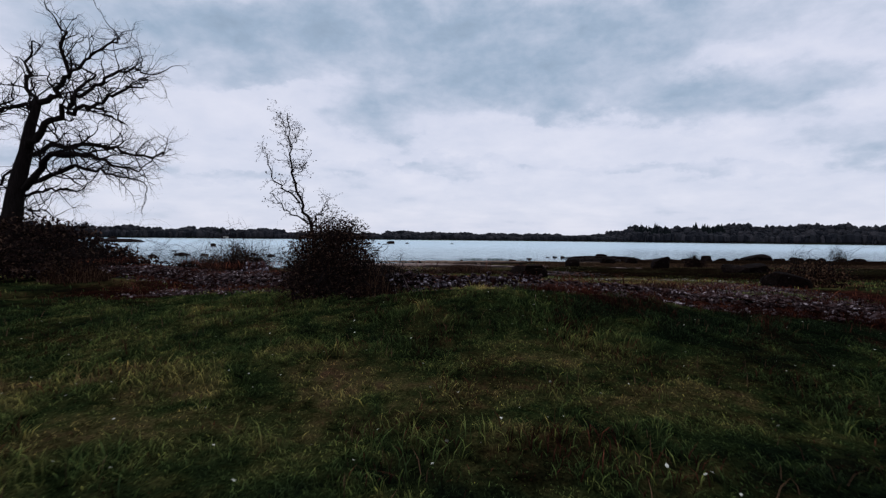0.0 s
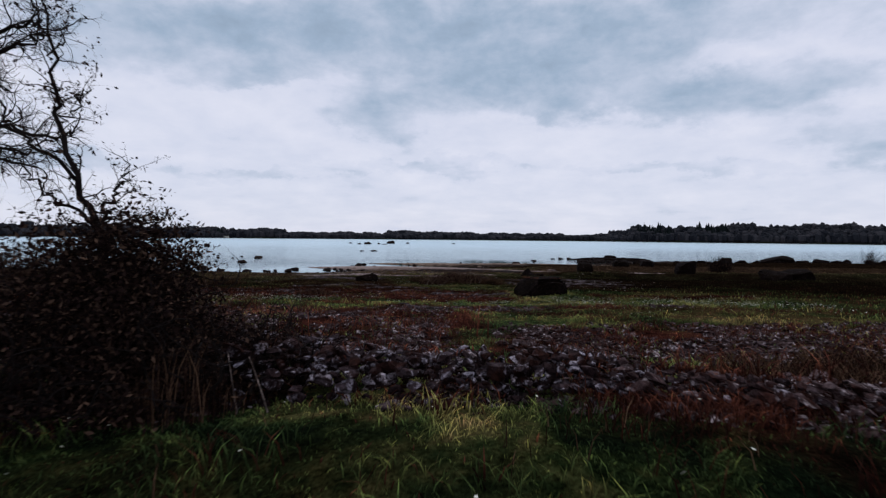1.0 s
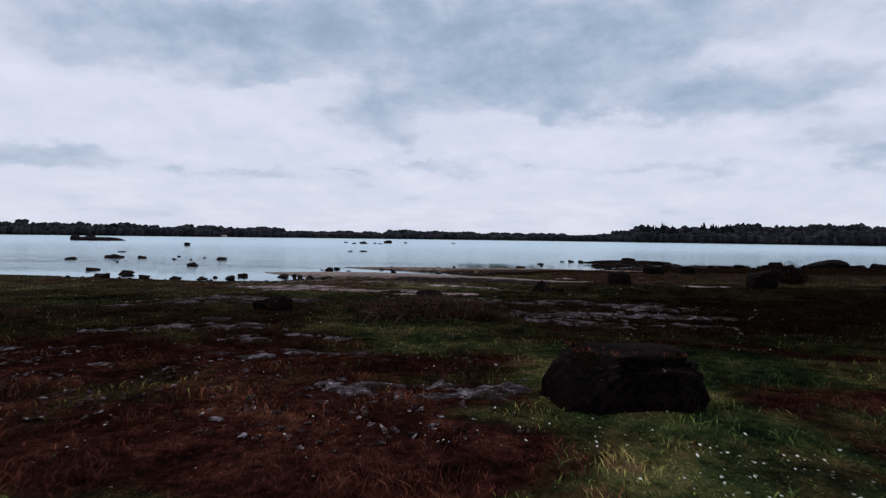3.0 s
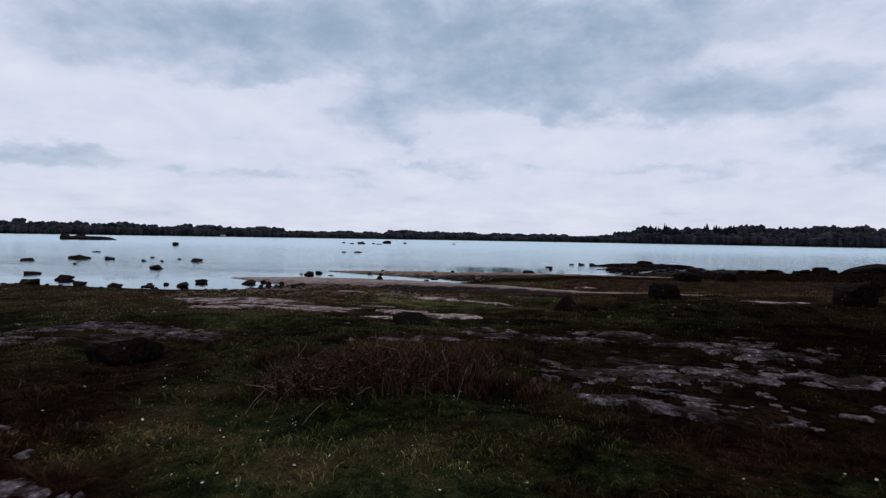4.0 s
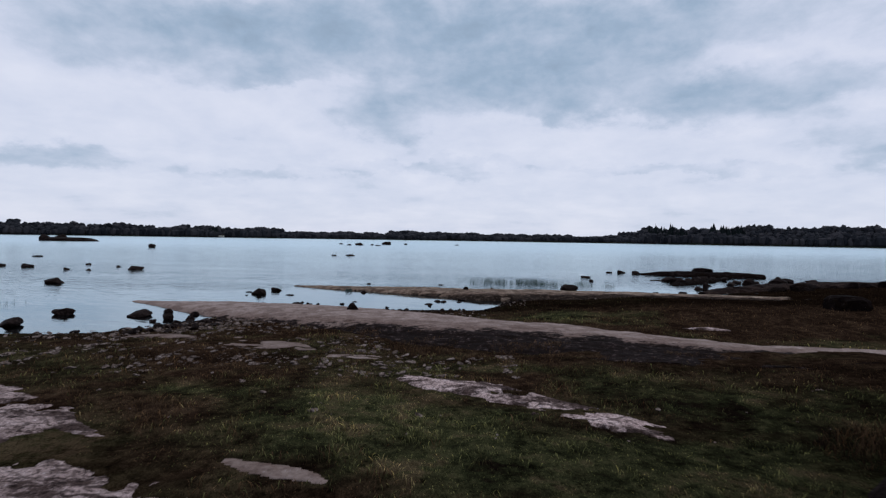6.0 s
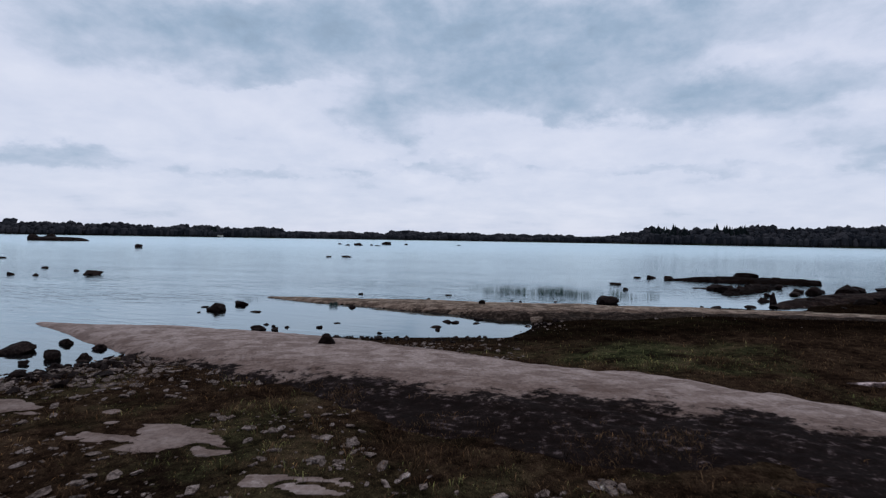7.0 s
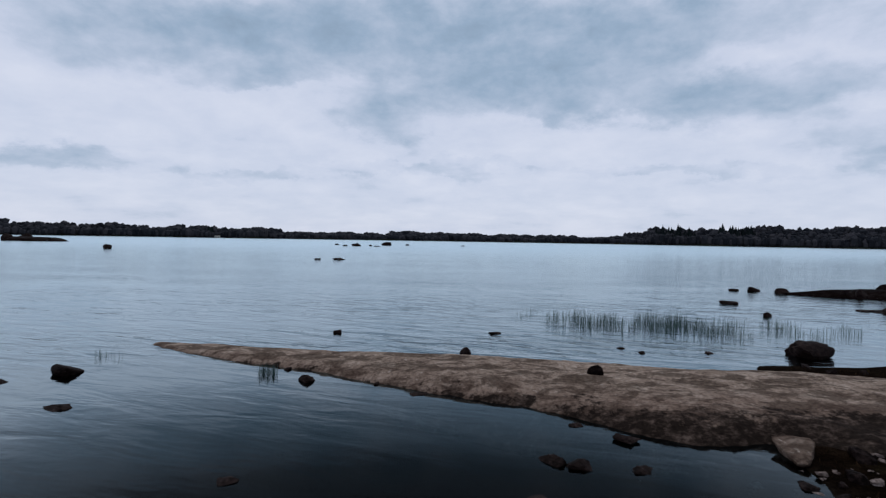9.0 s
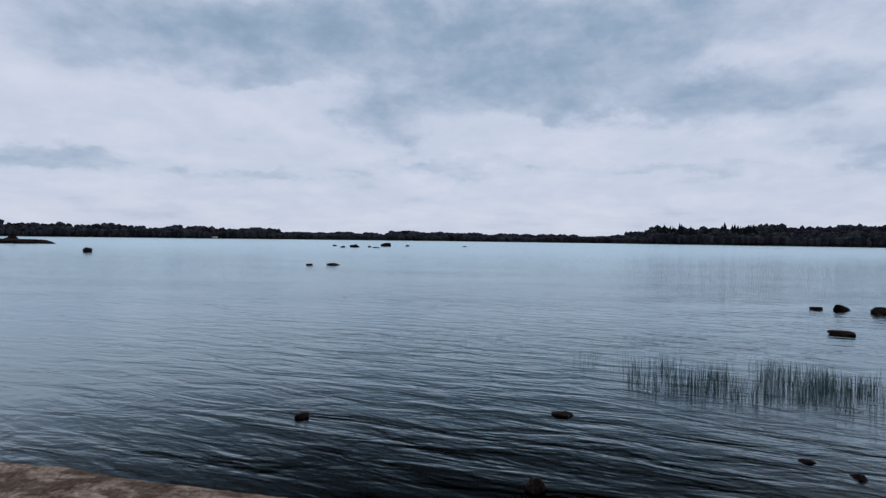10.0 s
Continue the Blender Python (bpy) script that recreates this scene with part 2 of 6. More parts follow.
def turf_colours(N, pos):
    """The colours of green turf and of dead heath at a place, patchy at three scales, dimmed and brightened by zone."""
    x, y, _ = N.n("ShaderNodeSeparateXYZ", {0: pos}).outputs
    wide, patch, tuft = N.noise(pos, 0.22, 4, 0.55, 0.4), N.noise(pos, 0.9, 5, 0.62, 0.5), N.noise(pos, 4.5, 4, 0.7)
    f = N.math("ADD", N.math("MULTIPLY", wide, 0.35), N.math("ADD", N.math("MULTIPLY", patch, 0.40), N.math("MULTIPLY", tuft, 0.25)))
    f = N.math("ADD", 0.5, N.math("MULTIPLY", N.math("SUBTRACT", f, 0.5), 1.55))
    # the old field is lusher to the right, drier to the left; nearer the lake the turf is duller
    inside = N.math("ADD", y, N.math("MULTIPLY", N.math("MINIMUM", N.math("ADD", x, 1.1), 0.0), 0.5))
    ragged = N.math("ADD", inside, N.math("MULTIPLY", N.math("SUBTRACT", patch, 0.5), 2.0))
    field = N.math("MULTIPLY", N.n("ShaderNodeMapRange", {0: ragged, 1: 8.7, 2: 7.0, 3: 0.0, 4: 1.0}).outputs[0], N.n("ShaderNodeMapRange", {0: y, 1: 22.0, 2: 13.0}).outputs[0])
    dry = N.math("MULTIPLY", field, N.n("ShaderNodeMapRange", {0: x, 1: 3.0, 2: -5.0, 3: -0.07, 4: 0.09}).outputs[0])
    f = N.math("ADD", f, dry)
    # darker before the wall, partly darker grass, partly shade put into its colour
    f = N.math("SUBTRACT", f, N.math("MULTIPLY", field, N.n("ShaderNodeMapRange", {0: y, 1: 3.0, 2: 6.0, 3: 0.0, 4: 0.11}).outputs[0]))
    # a darker tone painted in towards the right
    right_dim = N.n("ShaderNodeMapRange", {0: N.math("ADD", x, N.math("MULTIPLY", wide, 5.0)), 1: 4.0, 2: 13.0, 3: 0.0, 4: 1.0}).outputs[0]
    lush = N.ramp(f, [(0.37, (0.007, 0.012, 0.006)), (0.47, (0.020, 0.031, 0.011)), (0.54, (0.046, 0.052, 0.018)), (0.62, (0.090, 0.076, 0.030)), (0.70, (0.10, 0.060, 0.034))])
    dull = N.ramp(f, [(0.37, (0.016, 0.011, 0.008)), (0.46, (0.044, 0.047, 0.022)), (0.54, (0.098, 0.096, 0.045)), (0.62, (0.16, 0.12, 0.068))])
    lake = N.n("ShaderNodeMapRange", {0: y, 1: 24.0, 2: 42.0}).outputs[0]
    green = N.mix(lake, lush, dull)
    g = N.math("ADD", N.math("MULTIPLY", patch, 0.5), N.math("MULTIPLY", tuft, 0.5))
    rust = N.ramp(g, [(0.34, (0.005, 0.0022, 0.0018)), (0.46, (0.013, 0.0044, 0.0036)), (0.56, (0.032, 0.0102, 0.0075)), (0.66, (0.075, 0.029, 0.017))])
    umber = N.ramp(g, [(0.34, (0.009, 0.0055, 0.004)), (0.48, (0.040, 0.023, 0.015)), (0.60, (0.088, 0.054, 0.034)), (0.68, (0.13, 0.092, 0.060))])
    # a darker band painted across the middle of the slope
    mid_dim = N.math("MULTIPLY", N.n("ShaderNodeMapRange", {0: y, 1: 23.0, 2: 31.0}).outputs[0], N.n("ShaderNodeMapRange", {0: N.math("ADD", y, N.math("MULTIPLY", wide, 6.0)), 1: 52.0, 2: 43.0}).outputs[0])
    dark = N.math("MULTIPLY", right_dim, N.n("ShaderNodeMapRange", {0: y, 1: 18.0, 2: 34.0, 3: 0.0, 4: 0.62}).outputs[0])
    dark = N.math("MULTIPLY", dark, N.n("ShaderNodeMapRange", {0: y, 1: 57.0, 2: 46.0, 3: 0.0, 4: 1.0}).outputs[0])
    # turf brightness painted into the colour zone by zone, set to suit the view
    painted_tone = N.math("MULTIPLY", N.math("SUBTRACT", 1.0, dark), N.math("SUBTRACT", 1.0, N.math("MULTIPLY", mid_dim, 0.50)))
    painted_tone = N.math("MULTIPLY", painted_tone, N.math("ADD", 1.0, N.math("SUBTRACT", N.math("MULTIPLY", N.n("ShaderNodeMapRange", {0: y, 1: 29.0, 2: 20.0}).outputs[0], N.n("ShaderNodeMapRange", {0: x, 1: 1.0, 2: 5.0, 3: 1.65, 4: 1.10}).outputs[0]), N.math("MULTIPLY", field, N.n("ShaderNodeMapRange", {0: x, 1: 1.0, 2: 5.0, 3: 1.60, 4: 1.10}).outputs[0]))))
    # darker again beside the pool, put into the colour
    pool_dim = N.math("MULTIPLY", N.n("ShaderNodeMapRange", {0: y, 1: 64.0, 2: 66.5}).outputs[0], N.n("ShaderNodeMapRange", {0: x, 1: 1.0, 2: 4.0, 3: 0.10, 4: 0.68}).outputs[0])
    painted_tone = N.math("MULTIPLY", painted_tone, N.math("SUBTRACT", 1.0, pool_dim))
    # tufts and gaps: the shade between tufts put into the colour by noise
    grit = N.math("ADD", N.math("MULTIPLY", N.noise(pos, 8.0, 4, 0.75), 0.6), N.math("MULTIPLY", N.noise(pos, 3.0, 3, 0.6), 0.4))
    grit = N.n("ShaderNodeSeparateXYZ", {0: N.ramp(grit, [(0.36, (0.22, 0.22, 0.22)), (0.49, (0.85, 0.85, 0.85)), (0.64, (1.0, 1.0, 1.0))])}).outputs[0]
    painted_tone = N.math("MULTIPLY", painted_tone, N.math("MULTIPLY", grit, 1.45))
    tone = N.n("ShaderNodeCombineXYZ", {0: painted_tone, 1: painted_tone, 2: painted_tone}).outputs[0]
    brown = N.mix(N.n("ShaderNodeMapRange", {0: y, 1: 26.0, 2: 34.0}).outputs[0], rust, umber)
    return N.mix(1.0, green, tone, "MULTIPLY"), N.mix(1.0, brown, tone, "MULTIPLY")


def ground_material():
    """Short grass, dead brown heath, bare mud and lake bed, by the covers laid on the mesh."""
    m, N = material("rough_pasture")
    pos = N.n("ShaderNodeNewGeometry").outputs["Position"]
    heath = N.n("ShaderNodeAttribute", attribute_name="heath").outputs["Fac"]
    bare = N.n("ShaderNodeAttribute", attribute_name="bare").outputs["Fac"]
    wood = N.n("ShaderNodeAttribute", attribute_name="wood").outputs["Fac"]
    tuft = N.noise(pos, 6.0, 5, 0.7)
    blade = N.noise(pos, 40.0, 3, 0.7)
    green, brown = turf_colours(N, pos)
    mud = N.ramp(tuft, [(0.3, (0.008, 0.006, 0.005)), (0.6, (0.032, 0.024, 0.018))])
    col = N.mix(heath, green, brown)
    col = N.mix(bare, col, mud)
    fields = N.ramp(N.noise(pos, 0.012, 3, 0.5), [(0.42, (0.018, 0.020, 0.016)), (0.52, (0.030, 0.042, 0.030)), (0.6, (0.035, 0.034, 0.024))])
    col = N.mix(wood, col, fields)
    # ground colour darkened for the shade in the gaps between blades
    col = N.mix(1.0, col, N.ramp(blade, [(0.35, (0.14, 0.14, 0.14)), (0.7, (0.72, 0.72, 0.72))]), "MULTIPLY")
    height = N.math("ADD", N.math("MULTIPLY", tuft, 0.7), N.math("MULTIPLY", blade, 0.4))
    finish(N, col, 1.0, height, 1.0, 0.06, **{"Specular IOR Level": 0.0})
    return m


M_GROUND = ground_material()


def blade_material(name, kind):
    """Growth that takes the turf's colour at its place, each blade a little lighter or darker, dark root to bright tip.
    """
    m, N = material(name)
    geo = N.n("ShaderNodeNewGeometry")
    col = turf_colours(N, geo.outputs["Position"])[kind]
    vary = N.ramp(geo.outputs["Random Per Island"], [(0.0, (0.6, 0.6, 0.6)), (0.8, (1.7, 1.7, 1.6)), (0.96, (2.3, 2.2, 1.8)), (1.0, (3.4, 3.0, 2.3))])
    # roots darkened and tips brightened in the colour, for shade below and lit tops
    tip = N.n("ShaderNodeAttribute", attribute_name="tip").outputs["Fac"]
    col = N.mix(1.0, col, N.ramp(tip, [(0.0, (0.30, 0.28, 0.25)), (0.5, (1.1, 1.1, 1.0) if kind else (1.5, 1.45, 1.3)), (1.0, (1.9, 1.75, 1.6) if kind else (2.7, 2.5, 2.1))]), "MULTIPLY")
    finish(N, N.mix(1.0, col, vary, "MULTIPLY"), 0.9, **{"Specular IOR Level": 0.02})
    return m


def leaf_material(name, stops, rough=0.8):
    """Blades and leaves: each one takes its own colour."""
    m, N = material(name)
    geo = N.n("ShaderNodeNewGeometry")
    col = N.ramp(geo.outputs["Random Per Island"], stops)
    finish(N, col, rough, **{"Specular IOR Level": 0.02})
    return m


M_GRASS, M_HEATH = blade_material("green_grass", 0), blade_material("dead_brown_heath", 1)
M_STRAW = leaf_material("dry_straw_grass", [(0.0, (0.008, 0.0035, 0.0028)), (0.6, (0.034, 0.0165, 0.011)), (1.0, (0.17, 0.095, 0.056))])
M_STEM = leaf_material("dead_bramble_stem", [(0.0, (0.010, 0.005, 0.004)), (0.7, (0.038, 0.020, 0.014)), (1.0, (0.20, 0.13, 0.09))])
M_BRAMBLE = leaf_material("bramble_leaf", [(0.0, (0.006, 0.003, 0.003)), (0.75, (0.020, 0.011, 0.009)), (1.0, (0.095, 0.055, 0.038))])
M_REED = leaf_material("grey_green_reed", [(0.0, (0.016, 0.036, 0.034)), (1.0, (0.060, 0.105, 0.095))])
M_PETAL = leaf_material("white_petal", [(0.0, (0.45, 0.43, 0.36)), (1.0, (0.78, 0.76, 0.68))])
# far trees: haze over the lake put into the colours, lighter and bluer
M_WOODS = leaf_material("far_winter_wood", [(0.0, (0.012, 0.013, 0.017)), (0.5, (0.024, 0.025, 0.030)), (1.0, (0.046, 0.043, 0.048))])
M_FIR = leaf_material("far_dark_conifer", [(0.0, (0.007, 0.010, 0.011)), (1.0, (0.015, 0.019, 0.019))])


def bark_material():
    m, N = material("dark_bark")
    pos = N.n("ShaderNodeNewGeometry").outputs["Position"]
    ridge = N.noise(N.n("ShaderNodeMapping", {"Vector": pos, "Scale": (9, 9, 1.6)}).outputs[0], 1.5, 5, 0.7)
    finish(N, N.ramp(ridge, [(0.3, (0.005, 0.004, 0.004)), (0.7, (0.020, 0.015, 0.014))]), 0.9, ridge, 0.8, 0.03)
    return m


M_BARK = bark_material()


def water_material():
    """A lake surface: sky in the gloss, a dim bed seen through where one looks down; wind ripples, calmer inshore."""
    m, N = material("lake_water")
    pos = N.n("ShaderNodeNewGeometry").outputs["Position"]
    calm = N.n("ShaderNodeAttribute", attribute_name="calm").outputs["Fac"]
    turned = N.n("ShaderNodeMapping", {"Vector": pos, "Rotation": (0, 0, radians(17))}).outputs[0]
    turned = N.n("ShaderNodeMapping", {"Vector": turned, "Scale": (0.30, 1.0, 1.0)}).outputs[0]
    wave = N.noise(turned, 1.5, 3, 0.5, 0.5)
    chop = N.noise(turned, 5.5, 3, 0.6, 0.3)
    gust = N.ramp(N.noise(N.n("ShaderNodeMapping", {"Vector": pos, "Scale": (0.03, 0.12, 1)}).outputs[0], 1.0, 4, 0.6), [(0.35, (0.35, 0.35, 0.35)), (0.65, (1, 1, 1))])
    height = N.math("ADD", wave, N.math("MULTIPLY", chop, 0.17))
    strength = N.math("MULTIPLY", N.math("SUBTRACT", 1.0, calm), gust)
    normal = N.n("ShaderNodeBump", {"Height": height, "Strength": N.math("MULTIPLY", strength, 0.80), "Distance": 0.12}).outputs[0]
    fres = N.n("ShaderNodeFresnel", {"IOR": 1.34, "Normal": normal}).outputs[0]
    fres = N.ramp(fres, [(0.05, (0.0, 0.0, 0.0)), (0.09, (0.025, 0.025, 0.025)), (0.14, (0.15, 0.15, 0.15)), (0.22, (0.42, 0.42, 0.42)), (0.42, (0.63, 0.63, 0.63)), (1.0, (1.0, 1.0, 1.0))])
    gloss = N.n("ShaderNodeBsdfGlossy", {"Color": (0.77, 0.90, 0.95, 1), "Roughness": N.n("ShaderNodeAttribute", attribute_name="ruffle").outputs["Fac"], "Normal": normal}).outputs[0]
    deep = N.n("ShaderNodeBsdfTransparent", {"Color": (0.12, 0.235, 0.29, 1)}).outputs[0]
    N.n("ShaderNodeOutputMaterial", {0: N.n("ShaderNodeMixShader", {0: fres, 1: deep, 2: gloss}).outputs[0]})
    return m


M_WATER = water_material()


# ---- building helpers ----
RNG = np.random.default_rng(7)


def value_noise(x, y, seed=0):
    xi, yi = np.floor(x).astype(np.int64), np.floor(y).astype(np.int64)
    fx, fy = x - xi, y - yi
    fx, fy = fx * fx * (3 - 2 * fx), fy * fy * (3 - 2 * fy)

    def at(a, b):
        h = (a * 374761393 + b * 668265263 + seed * 974634777) & 0xFFFFFFFF
        h = ((h ^ (h >> 13)) * 1274126177) & 0xFFFFFFFF
        return ((h ^ (h >> 16)) & 0xFFFF) / 65535.0

    return (at(xi, yi) * (1 - fx) + at(xi + 1, yi) * fx) * (1 - fy) + (at(xi, yi + 1) * (1 - fx) + at(xi + 1, yi + 1) * fx) * fy


def fbm(x, y, scale, octaves=4, seed=0):
    """Smooth noise of about 0 to 1, its features about scale metres wide."""
    x, y = np.asarray(x, float) / scale, np.asarray(y, float) / scale
    total, amp, norm = 0.0, 1.0, 0.0
    for n in range(octaves):
        total, norm = total + amp * value_noise(x * 2**n + 17.3 * n, y * 2**n - 9.1 * n, seed + n), norm + amp
        amp *= 0.55
    return total / norm


def step(a, b, v):
    v = np.clip((np.asarray(v, float) - a) / (b - a), 0, 1)
    return v * v * (3 - 2 * v)


def raw_mesh(name, verts, faces, mat, smooth=False):
    """A mesh from arrays of corners and of triangles or quads."""
    verts, faces = np.asarray(verts, np.float32), np.asarray(faces, np.int32)
    me = bpy.data.meshes.new(name)
    me.vertices.add(len(verts))
    me.vertices.foreach_set("co", verts.ravel())
    me.loops.add(faces.size)
    me.loops.foreach_set("vertex_index", faces.ravel())
    me.polygons.add(len(faces))
    me.polygons.foreach_set("loop_start", np.arange(len(faces), dtype=np.int32) * faces.shape[1])
    me.polygons.foreach_set("use_smooth", np.full(len(faces), smooth))
    me.update(calc_edges=True)
    me.materials.append(mat)
    return me


def part(name, mesh, parent, label=""):
    ob = new(name, mesh)
    ob.parent = parent
    if label:
        ob["label"] = label
    return ob


def holder(name, place, label, category, group=""):
    ob = new(name)
    ob.location = place
    return tagged(ob, label, category, group)


def grid_faces(rows, cols):
    a = (np.arange(rows - 1)[:, None] * cols + np.arange(cols - 1)).ravel()
    return np.stack([a, a + 1, a + cols + 1, a + cols], 1)


# ---- the lie of the land: a field, a mound before the wall, a slope to the lake ----
SHORE_X = [-400, -90, -42, -30, -22, -17, -13, -11, -9, -7.5, -4, 0, 3, 4.3, 5.2, 8, 14, 22, 30, 45, 70, 110, 400]
SHORE_Y = [90, 64, 61.5, 59.5, 58, 57.5, 58.2, 60, 64, 65.9, 66.1, 66.05, 66.6, 68.7, 72, 76.6, 77, 76.5, 84, 88, 92, 96, 140]
PROF_Y = [-400, -20, 0, 3.5, 7.5, 10, 13, 16, 19, 22, 26, 30, 37, 42, 46, 52, 57, 62, 70, 80, 400]
PROF_Z = [6, 2.2, 2.15, 2.25, 2.5, 2.55, 2.48, 2.3, 2.05, 1.85, 1.62, 1.5, 1.22, 0.97, 0.8, 0.60, 0.45, 0.42, 0.42, 0.4, 0.4]
FAR_X = [-3000, -900, -640, -330, 0, 330, 560, 760, 1200, 3000]
FAR_Y = [-900, 420, 650, 850, 1040, 1040, 930, 810, 600, -600]
HILL_X = [-3000, -700, -560, -470, -330, -200, 0, 330, 420, 700, 1500, 3000]
HILL_Z = [14, 12, 12, 8, 6, 11, 6, 5, 15, 22, 24, 20]


def ground_z(x, y):
    x, y = np.asarray(x, float), np.asarray(y, float)
    s = np.interp(x, SHORE_X, SHORE_Y) - y + 1.1 * (fbm(x, y, 2.6, 3, 5) - 0.5)
    cap = np.where(s > 0, 0.02 + 0.028 * s + 0.0006 * s * s, np.maximum(-2.2, 0.02 + 0.13 * s))
    p = np.interp(y, PROF_Y, PROF_Z) - 0.22 * step(-3.5, -7, x) * step(14, 8, y) - 0.25 * step(4, 9, x) * step(12, 6, y)
    p = p + 0.22 * (fbm(x, y, 6.0, 3, 11) - 0.5) * step(6, 14, y) + 0.16 * (fbm(x, y, 1.5, 4, 3) - 0.5)
    d = np.clip(0.5 + 0.5 * (cap - p) / 0.12, 0, 1)
    z = cap * (1 - d) + p * d - 0.12 * d * (1 - d)
    z = z + 0.48 * np.exp(-(((x - 0.6) / 2.9) ** 2) - ((y - 6.9) / 1.6) ** 2)
    z = z + 0.34 * step(7, 13, x) * step(42, 46, y) * step(56, 50, y) + 0.30 * step(9, 13, x) * step(58, 64, y) * step(1.0, 9.0, s)
    f = y - np.interp(x, FAR_X, FAR_Y)
    top = np.interp(x, HILL_X, HILL_Z) * (0.7 + 0.6 * fbm(x, y, 130, 3, 2))
    return np.where(y > 300, np.where(f > 0, np.minimum(0.3 + 0.2 * f, top), np.maximum(-2.2, 0.05 * f)), z)


# rock ridges as spines: x, y, half width, height of the top
RIDGE = [(-17.6, 67.8, 0.2, 0.04), (-14.5, 66.4, 0.9, 0.18), (-11.4, 65.25, 1.85, 0.33), (-8, 63.75, 2.3, 0.42), (-5, 62.4, 2.75, 0.50), (-1, 60.1, 2.95, 0.58), (1.5, 58.5, 3.3, 0.60),
         (4.5, 56.9, 3.1, 0.60), (7, 55.5, 2.8, 0.60), (10.5, 54.2, 2.2, 0.60), (16, 53.5, 1.3, 0.68), (21, 51.6, 0.9, 0.7)]
# where its dark near flank begins: x, share of the half width
FLANK_X, FLANK_U = [-12, -8, -4.4, -2, 0, 3.6, 7, 12, 20], [-1.0, -0.88, -0.76, -0.58, -0.40, -0.05, 0.18, 0.15, 0.1]
SPIT = [(-11.4, 78.35, 0.2, 0.05), (-9.2, 77.55, 0.65, 0.13), (-7.2, 76.85, 0.95, 0.19), (-4.8, 76.15, 1.2, 0.24), (-1.2, 75.2, 1.9, 0.29), (1.2, 74.5, 2.3, 0.33), (3.6, 73.5, 2.8, 0.38),
        (7, 73.0, 2.6, 0.42), (10, 72.6, 2.3, 0.46), (16, 71.9, 1.9, 0.5), (24, 71.2, 1.4, 0.45)]
# bare bedrock: pale or grey, how broken, and its lobes (x, y, half length, half width, turn in degrees)
SLABS = []
SLABS.append((True, 0.36, [(-9.6, 48.7, 2.8, 1.6, -30), (-6.6, 46.1, 3.0, 2.0, -28), (-3.6, 44.4, 2.6, 1.35, -22), (-2.8, 44.1, 1.5, 0.75, -15), (-7.6, 44.9, 2.2, 1.2, -20), (-11.4, 50.4, 1.8, 0.9, -20)]))
SLABS.append((True, 0.25, [(-1.3, 45.6, 0.9, 0.2, -20)]))
SLABS.append((True, 0.42, [(0.4, 43.1, 1.35, 1.1, -25), (1.6, 42.3, 1.4, 0.95, -30), (2.4, 41.5, 0.7, 0.55, -30)]))
SLABS.append((True, 0.50, [(0.0, 41.05, 1.1, 0.36, -18)]))
SLABS.append((True, 0.5, [(0.9, 50.4, 1.6, 0.5, -28), (2.6, 49.2, 1.5, 0.45, -30), (4.3, 47.8, 1.4, 0.4, -28)]))
SLABS.append((False, 1.0, [(-2.4, 27.6, 1.4, 0.6, 5), (-4.6, 29.2, 1.2, 0.5, 0)]))
SLABS.append((False, 0.7, [(-8.6, 37.6, 2.4, 1.0, 0), (-8.2, 35.6, 2.2, 1.1, 0), (-5.4, 36.4, 1.9, 1.1, -8), (-10.5, 36.8, 1.8, 0.7, 5)]))
SLABS.append((False, 0.8, [(-5.4, 30.6, 1.0, 0.45, 0), (-6.8, 28.6, 1.2, 0.4, 10)]))
SLABS.append((False, 1.25, [(4.9, 33.1, 1.5, 0.9, 20), (6.2, 34.9, 1.5, 1.1, 30), (8.0, 35.4, 2.1, 1.3, 35), (7.4, 33.5, 1.6, 0.9, 20), (10.2, 35.6, 1.5, 0.7, 20), (9.6, 33.0, 1.4, 0.7, 10), (5.8, 31.2, 1.6, 0.7, -8), (7.8, 30.6, 1.5, 0.7, 0)]))
SLABS.append((True, 0.27, [(-7.9, 56.7, 1.9, 0.5, -8), (-9.8, 57.2, 1.2, 0.4, -6)]))
SLABS.append((True, 0.27, [(-4.9, 55.15, 1.7, 0.62, -16), (-3.9, 54.75, 1.0, 0.35, -20)]))
SLABS.append((True, 0.28, [(-1.7, 53.5, 1.1, 0.36, -18)]))
SLABS.append((False, 0.7, [(0.6, 36.6, 0.9, 0.4, 5), (2.3, 36.8, 0.8, 0.4, -5)]))
SLABS.append((False, 1.15, [(-0.1, 17.0, 1.0, 0.5, 0), (1.3, 16.9, 1.1, 0.45, -6)]))
SLABS.append((False, 0.9, [(4.2, 37.4, 2.2, 0.8, -5), (7.2, 37.9, 1.8, 0.7, -8), (2.9, 38.4, 1.1, 0.4, -12)]))
SLABS.append((True, 0.3, [(14.4, 48.35, 0.6, 0.3, 0), (17.4, 48.2, 2.0, 0.3, -4)]))
SLABS.append((True, 0.4, [(11.5, 58.9, 1.2, 0.3, -20)]))
SLABS.append((False, 0.9, [(-1.5, 26.2, 1.7, 0.45, 4), (0.9, 23.4, 1.4, 0.4, 0)]))
SLABS.append((False, 0.9, [(-4.6, 24.7, 2.0, 0.4, 5), (-7.5, 26.4, 1.8, 0.35, 0)]))
FLATS = [lobe for _, _, lobes in SLABS for lobe in lobes]


